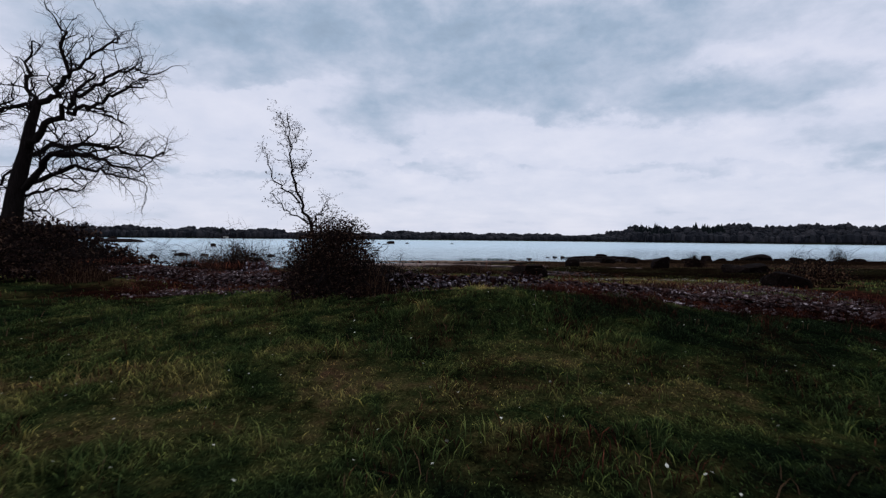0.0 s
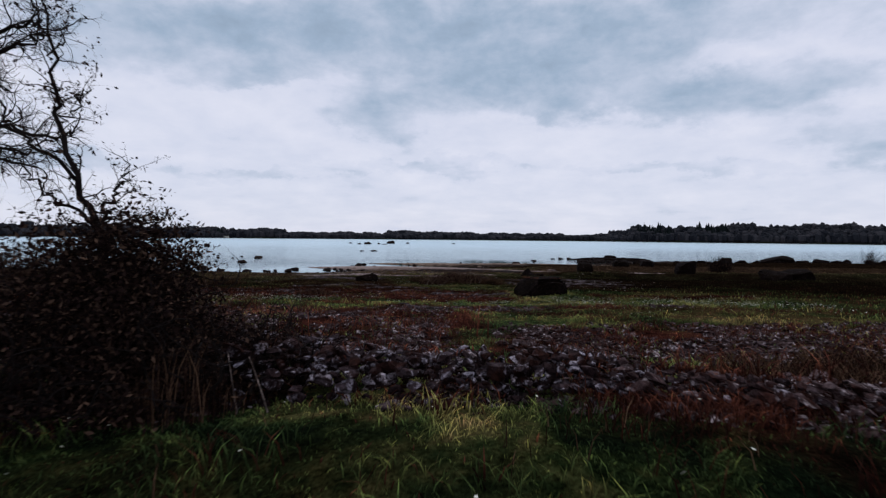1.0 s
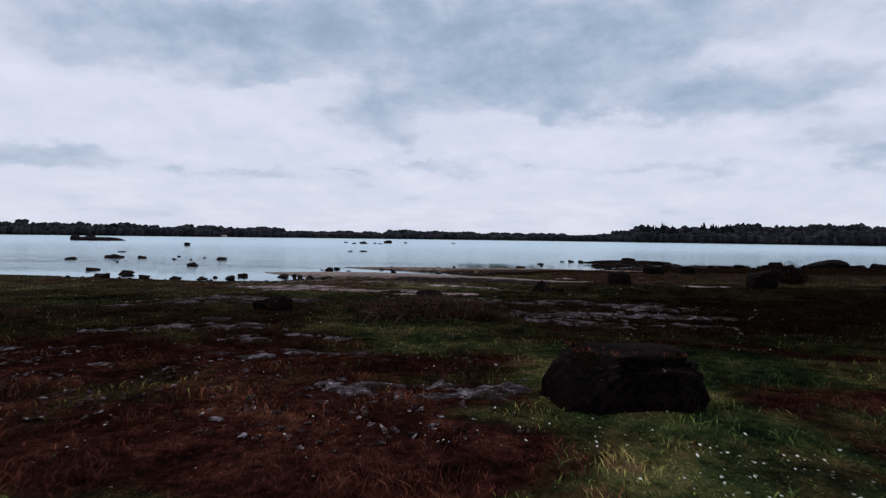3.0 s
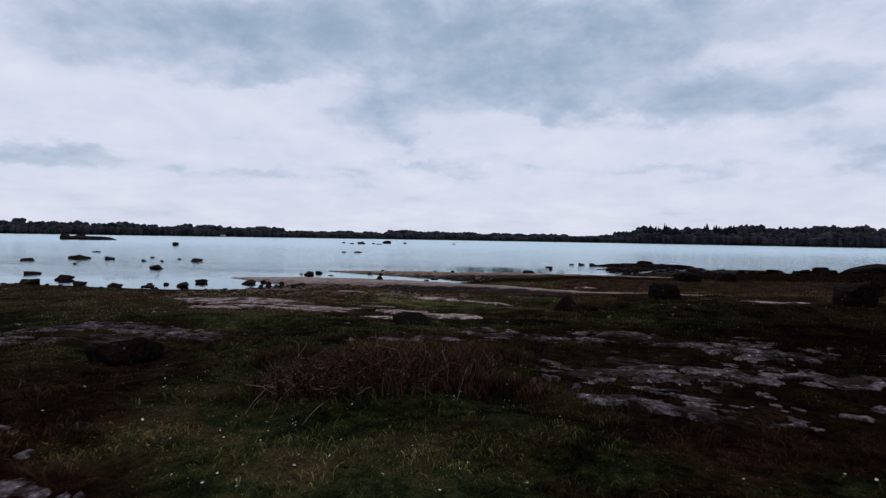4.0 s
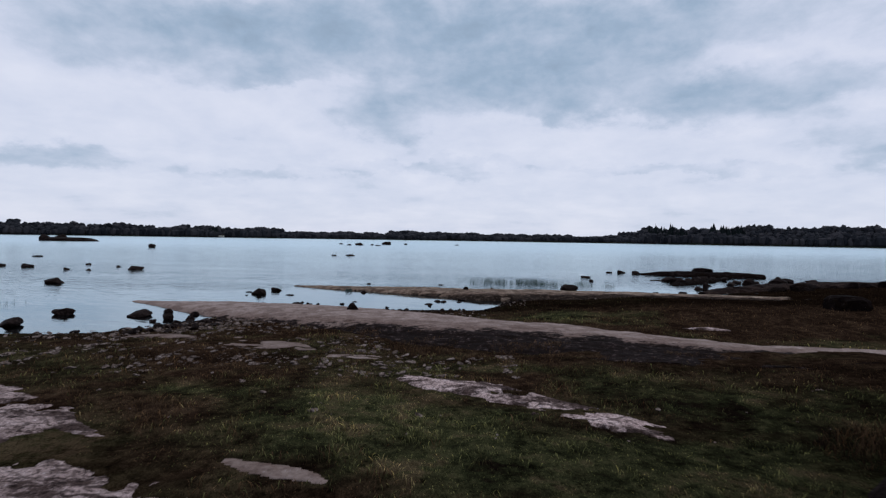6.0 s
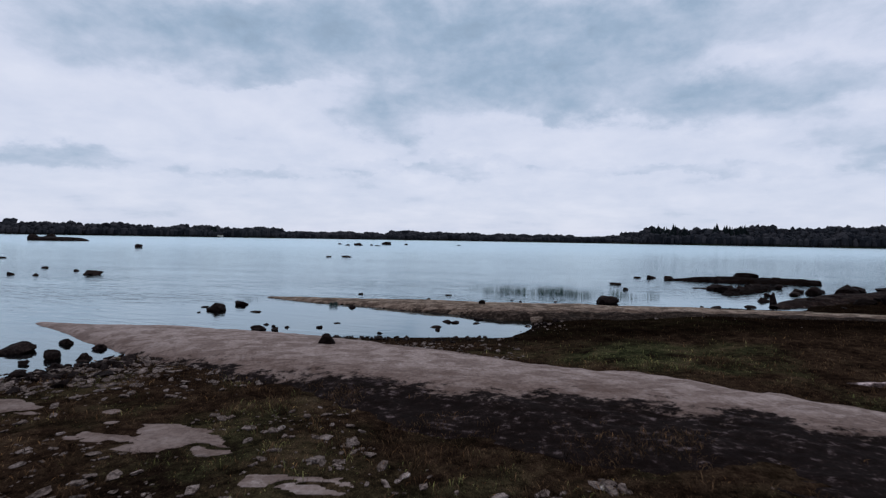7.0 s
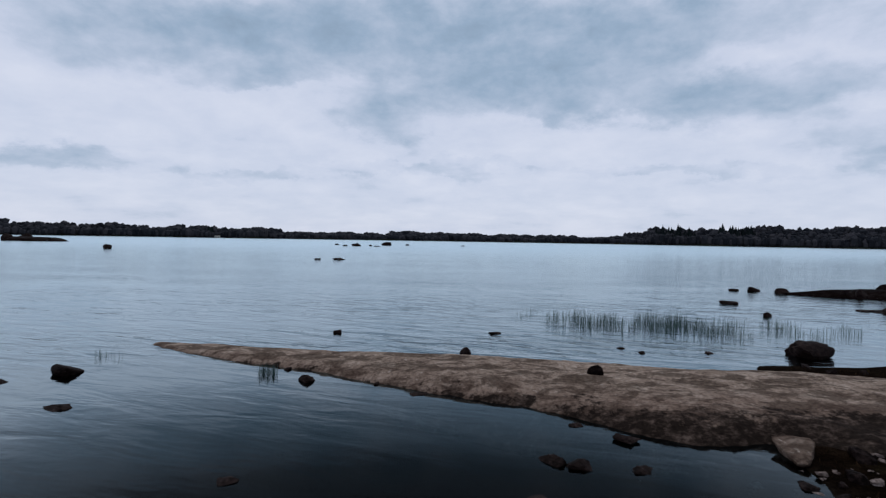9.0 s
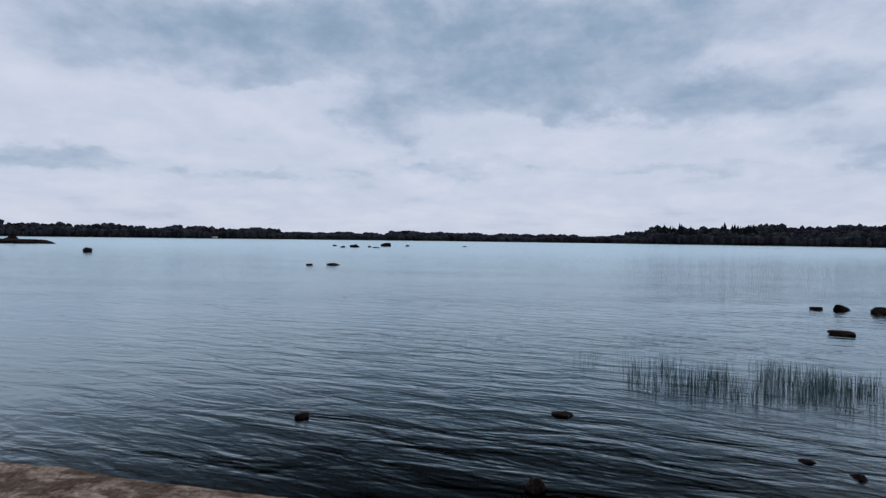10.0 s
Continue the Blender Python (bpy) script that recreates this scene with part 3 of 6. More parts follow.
def slab_field(x, y, broken, lobes):
    """Above 0 where bedrock shows, growing inwards; the rim ragged along the beds of the rock."""
    f = np.full(np.shape(x), -9.0)
    for cx, cy, a, b, turn in lobes:
        c, s = math.cos(radians(turn)), math.sin(radians(turn))
        u, v = (x - cx) * c + (y - cy) * s, -(x - cx) * s + (y - cy) * c
        f = np.maximum(f, (1 - np.hypot(u / a, v / b)) * min(1.0, 0.35 + b))
    if broken > 0.6:
        f = np.minimum(f, 0.30)
    beds = fbm((x * 0.9 - y * 0.44) * 0.45, (x * 0.44 + y * 0.9) * 1.3, 0.8, 5, 131) - 0.5
    if 0.26 < broken < 0.29:
        # smooth flags: a lobed rim and a few open cracks
        f = f + 0.9 * (fbm(x, y, 0.9, 3, 157) - 0.5) + 0.4 * beds
        return np.minimum(f, 1.6 * np.abs(fbm(x * 0.7, y, 1.1, 3, 151) - 0.5) - 0.02)
    return f + broken * (2.2 * beds + (1.5 if broken < 0.6 else 2.6) * (fbm(x, y, 0.33, 4, 137) - 0.5)) - (0.10 if broken < 0.6 else 0.20) * broken


def spine_side(x, y, spine):
    """How far across a ridge a place lies: 0 on its spine, 1 at its edge."""
    best = np.full(np.shape(x), 9.0)
    for (x0, y0, w0, _), (x1, y1, w1, _) in zip(spine, spine[1:]):
        ux, uy = x1 - x0, y1 - y0
        t = np.clip(((x - x0) * ux + (y - y0) * uy) / (ux * ux + uy * uy), 0, 1)
        best = np.minimum(best, np.hypot(x - x0 - t * ux, y - y0 - t * uy) / (w0 + t * (w1 - w0)))
    return best


def on_rock(x, y):
    """Whether bare rock lies there."""
    hit = (spine_side(x, y, RIDGE) < 0.93) | (spine_side(x, y, SPIT) < 0.95)
    for _, broken, lobes in SLABS:
        L = np.array(lobes)
        near = (x > L[:, 0].min() - 4) & (x < L[:, 0].max() + 4) & (y > L[:, 1].min() - 3) & (y < L[:, 1].max() + 3)
        if near.any():
            hit[near] |= slab_field(x[near], y[near], broken, lobes) > 0.0
    return hit


def heath_cover(x, y):
    """Share of dead brown growth against green grass, 0 to 1."""
    x, y = np.asarray(x, float), np.asarray(y, float)
    n = fbm(x, y, 3.0, 4, 21)
    field_y = y + 0.5 * np.minimum(x + 1.1, 0)
    far = 1 + 1.6 * step(5, 14, np.abs(x))
    x, y = x + 2.4 * far * (fbm(x, y, 4.5, 3, 25) - 0.5), y + 2.2 * far * (fbm(x, y, 3.8, 3, 27) - 0.5)
    x, y = x + 1.5 * (fbm(x, y, 0.8, 3, 29) - 0.5), y + 1.1 * (fbm(x, y, 0.8, 3, 30) - 0.5)
    # stony rust-brown ground behind the wall, to either side of a green gap
    h = 0.97 * step(9.8, 10.4, y) * step(17.2, 15.6, y) * step(0.5, -0.4, x) * step(-12, -8, x)
    h = np.maximum(h, 0.97 * step(9.4, 10.0, y) * step(13.5, 12.4, y) * step(0.5, 1.2, x) * step(13, 9, x))
    # the wide dead patch beside the block-shaped boulder, running on to the left
    h = np.maximum(h, 0.98 * step(20.0, 20.9, y) * step(28.0, 26.4, y) * step(3.4, 2.2, x) * step(-15, -11, x))
    h = np.maximum(h, 0.75 * step(26, 28, y) * step(35, 32, y) * step(-4.0, -6.0, x))
    h = np.maximum(h, 0.98 * step(16.0, 16.5, y) * step(18.3, 17.6, y) * step(-2.6, -1.4, x) * step(5, 3.4, x))
    h = np.maximum(h, 0.6 * step(17.0, 17.8, y) * step(19.6, 18.8, y) * step(-1.8, -2.6, x))
    h = np.maximum(h, 0.9 * step(32, 34, y) * step(39, 37, y) * np.maximum(step(-2.5, -4, x), step(2.4, 4.0, x)))
    h = np.maximum(h, 0.9 * step(28.6, 30, y) * step(34, 32.5, y) * np.maximum(step(3.0, 4.4, x), step(-2.4, -3.4, x)))
    h = np.maximum(h, 0.8 * step(34.5, 35.5, y) * step(39, 37.8, y) * step(-1.2, 0.0, x) * step(4.5, 3.2, x))
    h = np.maximum(h, 0.75 * step(12, 15, x) * step(56, 60, y) + 0.55 * step(8, 12, x) * step(20, 26, y))
    h = np.maximum(h, 0.9 * step(2.2, 1.0, spine_side(x, y + 0.9, RIDGE)) * step(-9, -4, x) * step(45, 50, y))
    h = np.maximum(h, 0.7 * step(1.5, 4, x) * step(58, 62, y) * (0.5 + 0.5 * step(64, 67, y)))
    h = np.maximum(h, 0.45 * step(40, 44, y) * step(-6, -9, x))
    h = np.maximum(h, 0.8 * step(48, 52, y) * step(2, 0, x))
    h = np.maximum(h, 0.9 * step(62.5, 65, y))
    h = np.maximum(h, 0.95 * step(51.5, 53, y) * step(56, 54.5, y) * step(0.5, 2.0, x))
    rim = np.zeros_like(x)
    for cx, cy, a, b, turn in FLATS:
        rim = np.maximum(rim, step(1.9, 1.0, np.hypot((x - cx) / (a + 0.3), (y - cy) / (b + 0.3))))
    h = np.maximum(h, 0.8 * rim)
    h = np.maximum(h, 0.9 * step(6.8, 7.5, y) * step(9.3, 8.7, y) * step(1.0, 2.4, x))
    h = np.maximum(h, 0.55 * step(13, 14, y) * step(17.5, 16.5, y) * step(0.8, 2.2, x))
    # dark streaks running across the turf towards the right
    for cx, cy, half, wide, tilt in ((6.0, 16.0, 3.5, 0.35, -0.12), (8.5, 22.6, 3.0, 0.5, -0.2), (7.5, 27.5, 4.5, 0.45, -0.25), (9.0, 31.0, 5.0, 0.5, -0.1), (-7.5, 18.8, 2.5, 0.4, 0.1)):
        across = np.abs((y - cy) - tilt * (x - cx))
        h = np.maximum(h, 0.85 * step(2.2 * wide, 0.8 * wide, across) * step(1.25 * half, 0.8 * half, np.abs(x - cx)))
    fine = fbm(x, y, 0.55, 3, 23) - 0.5
    return np.clip(h + 0.06 + 1.5 * (n - 0.5) * step(7, 10, field_y) * (1 - 0.55 * step(0.8, 1.0, h)) + 1.3 * fine * (1 - 0.6 * h) + (0.5 * (n - 0.62) + 0.10) * step(10, 7, field_y), 0, 1)


def spaced(lo, hi, near0, near1, fine, growth):
    """Places from lo to hi, fine between near0 and near1 and wider and wider outside."""
    mid = list(np.arange(near0, near1 + fine / 2, fine))
    d, right = fine, []
    at = mid[-1]
    while at < hi:
        d *= growth
        at += d
        right.append(at)
    d, left, at = fine, [], mid[0]
    while at > lo:
        d *= growth
        at -= d
        left.append(at)
    return np.array(left[::-1] + mid + right)


gx, gy = spaced(-2500, 2500, -13, 16, 0.22, 1.09), spaced(-300, 2600, -4, 80, 0.22, 1.07)
GX, GY = np.meshgrid(gx, gy)
GZ = ground_z(GX, GY)
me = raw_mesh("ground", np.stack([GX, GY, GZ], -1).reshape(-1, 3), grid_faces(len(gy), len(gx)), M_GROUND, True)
for key, value in (("heath", heath_cover(GX, GY)), ("bare", np.where(GY < 300, step(0.10, -0.05, GZ), step(0.3, -0.2, GZ))), ("wood", step(250, 320, GY))):
    me.attributes.new(key, "FLOAT", "POINT").data.foreach_set("value", np.asarray(value, np.float32).ravel())
tagged(new("ground", me), "rough green and brown lakeside pasture sloping to the water", "ground", kind="structure")

# the lake: one sheet at water level, calmer in the coves
wx, wy = spaced(-2500, 2500, -20, 30, 0.8, 1.2), spaced(40, 2600, 54, 110, 0.8, 1.15)
WX, WY = np.meshgrid(wx, wy)
me = raw_mesh("lake", np.stack([WX, WY, 0 * WX], -1).reshape(-1, 3), grid_faces(len(wy), len(wx)), M_WATER, True)
inlet = np.maximum(step(79, 76, WY) * (0.75 * step(-14, -6, WX) + 0.25 * step(-5, 0, WX)), 0.8 * step(69, 63, WY))
inlet = np.maximum(inlet * 0.85, 0.80 * step(88, 78, WY) * step(8, 16, WX))
inlet = np.maximum(inlet, 0.30 * step(84, 120, WY))
me.attributes.new("ruffle", "FLOAT", "POINT").data.foreach_set("value", np.asarray(0.05 + 0.06 * step(82, 110, WY) + 0.14 * step(100, 320, WY), np.float32).ravel())
me.attributes.new("calm", "FLOAT", "POINT").data.foreach_set("value", np.asarray(np.clip(inlet, 0, 0.95), np.float32).ravel())
tagged(new("lake", me), "grey rippled lake water reflecting the overcast sky", "lake", kind="structure")


# ---- stones, boulders and rock ledges ----
def hull_stone(seed, flat=0.7, points=15, boxy=0.7):
    """A faceted stone about 1 across, as arrays of corners and triangles."""
    r = random.Random(seed)
    bm = bmesh.new()
    for _ in range(points):
        v = Vector((r.gauss(0, 1), r.gauss(0, 1), r.gauss(0, 1))).normalized()
        v = Vector([math.copysign(abs(c) ** boxy, c) for c in v]) * r.uniform(0.42, 0.58)
        bm.verts.new((v.x, v.y * 0.85, v.z * flat))
    out = bmesh.ops.convex_hull(bm, input=bm.verts)
    bmesh.ops.delete(bm, geom=list({g for g in out["geom_interior"] if isinstance(g, bmesh.types.BMVert)}), context="VERTS")
    bmesh.ops.triangulate(bm, faces=bm.faces)
    bm.verts.index_update()
    data = np.array([v.co[:] for v in bm.verts]), np.array([[v.index for v in f.verts] for f in bm.faces])
    bm.free()
    return data


STONES = [hull_stone(n, 0.55 + 0.06 * (n % 6), 13 + n % 5) for n in range(12)]


def scatter_mesh(name, mat, places, sizes, stretch=None, tilt=0.5, shapes=None):
    """Many stones joined into one mesh."""
    V, F, base = [], [], 0
    for n, (p, s) in enumerate(zip(places, sizes)):
        v, f = (shapes or STONES)[n % len(shapes or STONES)]
        turn = np.array(Euler((RNG.uniform(-tilt, tilt), RNG.uniform(-tilt, tilt), RNG.uniform(0, 6.28))).to_matrix())
        V.append((v * (s * np.array(stretch if stretch else (1, 1, 1)))) @ turn.T + p)
        F.append(f + base)
        base += len(v)
    return raw_mesh(name, np.concatenate(V), np.concatenate(F), mat)


def boulder_mesh(name, seed, w, d, h, mat, box=0.5, rough=0.13, fineness=3, peak=0.0, cut=5):
    """A weathered block: a rounded box roughened at two scales, standing on its base at z = 0."""
    bm = bmesh.new()
    bmesh.ops.create_icosphere(bm, subdivisions=fineness, radius=1.0)
    off = Vector((seed * 3.1, seed * 1.7, seed * 0.9))
    r = random.Random(seed * 7 + 1)
    cuts = [(Vector((r.gauss(0, 1), r.gauss(0, 1), r.gauss(0.15, 0.8))).normalized(), r.uniform(0.66, 0.9)) for _ in range(cut)]
    for v in bm.verts:
        c = v.co.normalized()
        q = Vector([math.copysign(abs(k) ** box, k) for k in c])
        q = q / max(1.0, q.length * 0.80)
        n1 = noise.fractal(c * 1.3 + off, 0.9, 2.0, 3)
        n2 = noise.fractal(c * 4.5 + off, 0.8, 2.0, 3)
        q = q * (1 + rough * 1.1 * n1 + rough * 0.35 * n2)
        for normal, reach in cuts:
            over = q.dot(normal) - reach
            if over > 0:
                q = q - normal * over * 0.92
        q = q * 1.12
        z = q.z * 0.5 + 0.5
        squeeze = 1 - peak * max(0.0, z)
        v.co = Vector((q.x * squeeze, q.y * squeeze, z))
    lo = [min(v.co[k] for v in bm.verts) for k in range(3)]
    hi = [max(v.co[k] for v in bm.verts) for k in range(3)]
    for v in bm.verts:
        c = [(v.co[k] - lo[k]) / (hi[k] - lo[k]) for k in range(3)]
        v.co = Vector(((c[0] - 0.5) * w, (c[1] - 0.5) * d, (c[2] * 1.5 - 0.5) * h))
    me = bpy.data.meshes.new(name)
    bm.to_mesh(me)
    bm.free()
    for p in me.polygons:
        p.use_smooth = True
    me.set_sharp_from_angle(angle=radians(28))
    me.materials.append(mat)
    return me


def angular_mesh(name, seed, w, d, h, mat, fine=2):
    """A broken stone: the hull of a few scattered points with worn, roughened faces, standing on z = 0."""
    v, f = hull_stone(seed * 5 + 3, 0.75, 12 + seed % 7, 1.0)
    bm = bmesh.new()
    corners = [bm.verts.new(c) for c in v]
    for tri in f:
        bm.faces.new([corners[k] for k in tri])
    bmesh.ops.bevel(bm, geom=list(bm.edges), offset=0.035, segments=1, affect="EDGES", clamp_overlap=True)
    bmesh.ops.triangulate(bm, faces=bm.faces)
    bmesh.ops.subdivide_edges(bm, edges=bm.edges, cuts=fine, use_grid_fill=True)
    off = Vector((seed * 1.3, seed * 0.7, seed * 2.1))
    bm.normal_update()
    for k in bm.verts:
        k.co += k.normal * (0.05 * noise.fractal(k.co * 4 + off, 0.9, 2.0, 3) + 0.02 * noise.fractal(k.co * 14 + off, 0.9, 2.0, 2))
    zs = [k.co.z for k in bm.verts]
    lo, hi = min(zs), max(zs)
    wide, deep = max(k.co.x for k in bm.verts) - min(k.co.x for k in bm.verts), max(k.co.y for k in bm.verts) - min(k.co.y for k in bm.verts)
    for k in bm.verts:
        k.co = Vector((k.co.x * w / wide, k.co.y * d / deep, ((k.co.z - lo) / (hi - lo) * 1.6 - 0.6) * h))
    me = bpy.data.meshes.new(name)
    bm.to_mesh(me)
    bm.free()
    for p in me.polygons:
        p.use_smooth = True
    me.set_sharp_from_angle(angle=radians(32))
    me.materials.append(mat)
    return me


def boulder(x, y, w, h, label, mat=None, seed=None, depth=0.8, box=0.5, peak=0.0, turn=0.0, name="boulder", group="boulders on the pasture", z=None, fineness=3, rough=0.13, cut=5, broken=False):
    seed = seed if seed is not None else int(abs(x * 13.7 + y * 7.3)) + 1
    me = angular_mesh(name, seed, w, w * depth, h, mat or M_BOULDER, 2 if fineness > 2 else 1) if broken else boulder_mesh(name, seed, w, w * depth, h, mat or M_BOULDER, box, rough, fineness, peak, cut)
    ob = new(name, me)
    ob.location = (x, y, (float(ground_z(x, y)) if z is None else z) - 0.02)
    ob.rotation_euler = (0, 0, radians(turn))
    return tagged(ob, label, name, group)


DARK = "dark weathered boulder standing in the grass"
boulder(3.62, 22.95, 1.92, 0.70, "broad dark block-shaped boulder with a flat lichened top", seed=4, depth=0.6, box=0.26, rough=0.19, turn=4, cut=1, fineness=5)
boulder(-6.4, 14.0, 0.85, 0.6, "white lichen-covered boulder behind the stone wall", M_WALL, seed=41, depth=0.8, turn=20)
boulder(-4.6, 33.6, 1.35, 0.5, "low dark boulder with a pale lichened top", seed=8, broken=True)
boulder(0.66, 39.8, 1.25, 0.37, "squat dark boulder beside bare rock", seed=9, box=0.35)
boulder(6.77, 44.9, 1.45, 0.68, "dark pointed boulder like a small pyramid", seed=27, box=0.55, peak=0.8, cut=4, rough=0.2, depth=0.9, turn=30)
boulder(7.75, 44.6, 0.7, 0.25, "low dark stone leaning on the pointed boulder", seed=30, broken=True)
boulder(12.55, 48.5, 1.36, 0.85, "upright dark boulder with a mossy crown", seed=15, box=0.4, depth=0.9, cut=3)
boulder(20.85, 47.2, 1.9, 1.22, "tall dark boulder with white lichen on its top", seed=17, box=0.3, rough=0.2, cut=6)
boulder(21.4, 64.3, 1.8, 0.72, DARK, seed=18, box=0.35, cut=2)
boulder(24.5, 64.2, 1.6, 0.72, DARK, seed=21, box=0.4, cut=3)
boulder(25.1, 42.0, 2.1, 0.85, "dark boulder with a whitish lichened top", seed=29, rough=0.2)
boulder(27.6, 43.0, 2.6, 0.8, "broad dark boulder half sunk in the turf", seed=28)
boulder(9.4, 13.0, 1.2, 0.5, "low dark boulder overgrown with brown grass", seed=33)
boulder(36.9, 83.0, 1.1, 0.6, DARK, seed=35, box=0.4)
boulder(55.3, 86.4, 5.0, 1.45, "great dark domed boulder on the far shore", seed=36, box=0.7)
shore_rng = random.Random(12)
for n in range(34):
    x = 27 + 50 * (n + shore_rng.random()) / 34
    y = float(np.interp(x, SHORE_X, SHORE_Y)) - shore_rng.uniform(0.5, 16 if n % 2 else 4)
    w = shore_rng.uniform(0.7, 2.0) * (0.7 + x / 110)
    boulder(x, y, w, w * shore_rng.uniform(0.24, 0.42), "dark rounded boulder near the far end of the shore", group="boulders along the shore", fineness=3 if w > 1.8 else 2, broken=True, turn=shore_rng.uniform(0, 180))
boulder(10.8, 78.5, 1.45, 0.52, "large dark blocky boulder at the water's edge", M_WET, seed=15, depth=0.75, z=0.0, box=0.62, rough=0.26, cut=4, turn=25, name="boulder", group="boulders along the shore")


def sheet_object(name, V, rows, cols, mat, label, category, group):
    me = raw_mesh(name, V.reshape(-1, 3), grid_faces(rows, cols), mat, True)
    me.set_sharp_from_angle(angle=radians(50))
    return tagged(new(name, me), label, category, group)


def ridge(spine, mat, label, seed, lean=0.0, cols=64, gap=0.16, rough=0.07, steep=2.8, layers=0.12, line=None, flank_label="", name="rock_ridge", category="rock ridge", group="bare rock ridges"):
    """A whaleback of bare rock along a spine, stepped in thin layers, its edges under the turf."""
    pts = np.array(spine)
    run = np.r_[0, np.cumsum(np.hypot(*np.diff(pts[:, :2], axis=0).T))]
    s = np.linspace(0, run[-1], int(run[-1] / gap))
    cx, cy, w, top = [np.interp(s, run, pts[:, k]) for k in range(4)]
    k = np.ones(9) / 9
    cx, cy = np.convolve(np.pad(cx, 4, "edge"), k, "valid"), np.convolve(np.pad(cy, 4, "edge"), k, "valid")
    tx, ty = np.gradient(cx), np.gradient(cy)
    length = np.hypot(tx, ty)
    nx, ny = -ty / length, tx / length
    u = np.linspace(-1.25, 1.25, cols)
    wob = 1 + 0.28 * (fbm(s, 0 * s, 1.9, 4, seed) - 0.5) + 0.14 * (fbm(s, 0 * s, 0.55, 3, seed + 21) - 0.5)
    wob2 = 1 + 0.28 * (fbm(s, 0 * s, 1.9, 4, seed + 9) - 0.5) + 0.16 * (fbm(s, 0 * s, 0.55, 3, seed + 23) - 0.5)
    width = np.where(u[None] > 0, wob[:, None], wob2[:, None]) * w[:, None] * u[None]
    X, Y = cx[:, None] + nx[:, None] * width, cy[:, None] + ny[:, None] * width
    side = np.abs(u)[None] + 0 * X
    dome = np.where(u[None] > lean, (u[None] - lean) / (1 - lean), (lean - u[None]) / (1 + lean)) + 0 * X
    body = np.clip(1 - dome**steep, -1.4, 1)
    ground = np.maximum(ground_z(X, Y), -0.12)
    Z = ground + (top[:, None] - ground) * body
    Z = Z + rough * w[:, None].clip(0, 1) * (fbm((X * 0.9 - Y * 0.44) * 0.5, (X * 0.44 + Y * 0.9) * 1.3, 1.2, 4, seed + 3) - 0.5) + 0.03 * (fbm(X, Y, 0.3, 3, seed + 4) - 0.5)
    edge = np.interp(X, *line) if line else -0.44 + 0 * X
    cover = np.clip(0.5 - 0.9 * (u[None] - edge) / 0.5, -0.6, 1.4)
    Z = Z + 0.16 * rough / 0.07 * np.clip(cover, 0, 1) * w[:, None].clip(0, 1) * (fbm((X * 0.9 - Y * 0.44) * 0.6, (X * 0.44 + Y * 0.9) * 1.2, 0.7, 4, seed + 6) - 0.55)
    layer = 0.055
    Z = Z * (1 - layers) + layers * layer * (np.floor(Z / layer) + step(0.55, 0.95, Z / layer - np.floor(Z / layer)))
    Z = np.where(side > 1.02, np.minimum(Z, ground - 0.10 - 0.3 * (side - 1.02)), Z)
    root = holder(name, (cx[len(cx) // 2], cy[len(cx) // 2], 0), label, category, group)
    V, F = np.stack([X, Y, Z], -1).reshape(-1, 3) - np.array(root.location), grid_faces(len(s), cols)
    dark_side = (cover.ravel()[F] > 0.55).all(1)
    for piece, keep, look_of in (("crest", ~dark_side, ""), ("flank", dark_side, flank_label)):
        used, back = np.unique(F[keep], return_inverse=True)
        me = raw_mesh(piece, V[used], back.reshape(-1, 4), mat, True)
        me.set_sharp_from_angle(angle=radians(50))
        me.attributes.new("flank", "FLOAT", "POINT").data.foreach_set("value", cover.ravel()[used].astype(np.float32))
        part(piece, me, root, look_of)
    low = (cover > 0.8) & (u[None] < -0.35) & (u[None] > -1.05) & (Z > 0.05)
    return X[low], Y[low], Z[low]


RIDGE_FLANK = ridge(RIDGE, M_SLAB, "long smooth ridge of pale pinkish granite with dark stained flank", 31, 0.25, cols=90, steep=3.6, line=(FLANK_X, FLANK_U), flank_label="black mossy flank with pale streaks")
ridge(SPIT, M_SPIT, "low brown granite spit tapering into the lake", 47, 0.1, line=([-12, -3, 0, 4, 10, 24], [-0.9, -0.9, -0.82, -0.6, -0.4, -0.2]), rough=0.16, steep=5.0, layers=0.4, flank_label="dark wet edge along the water")


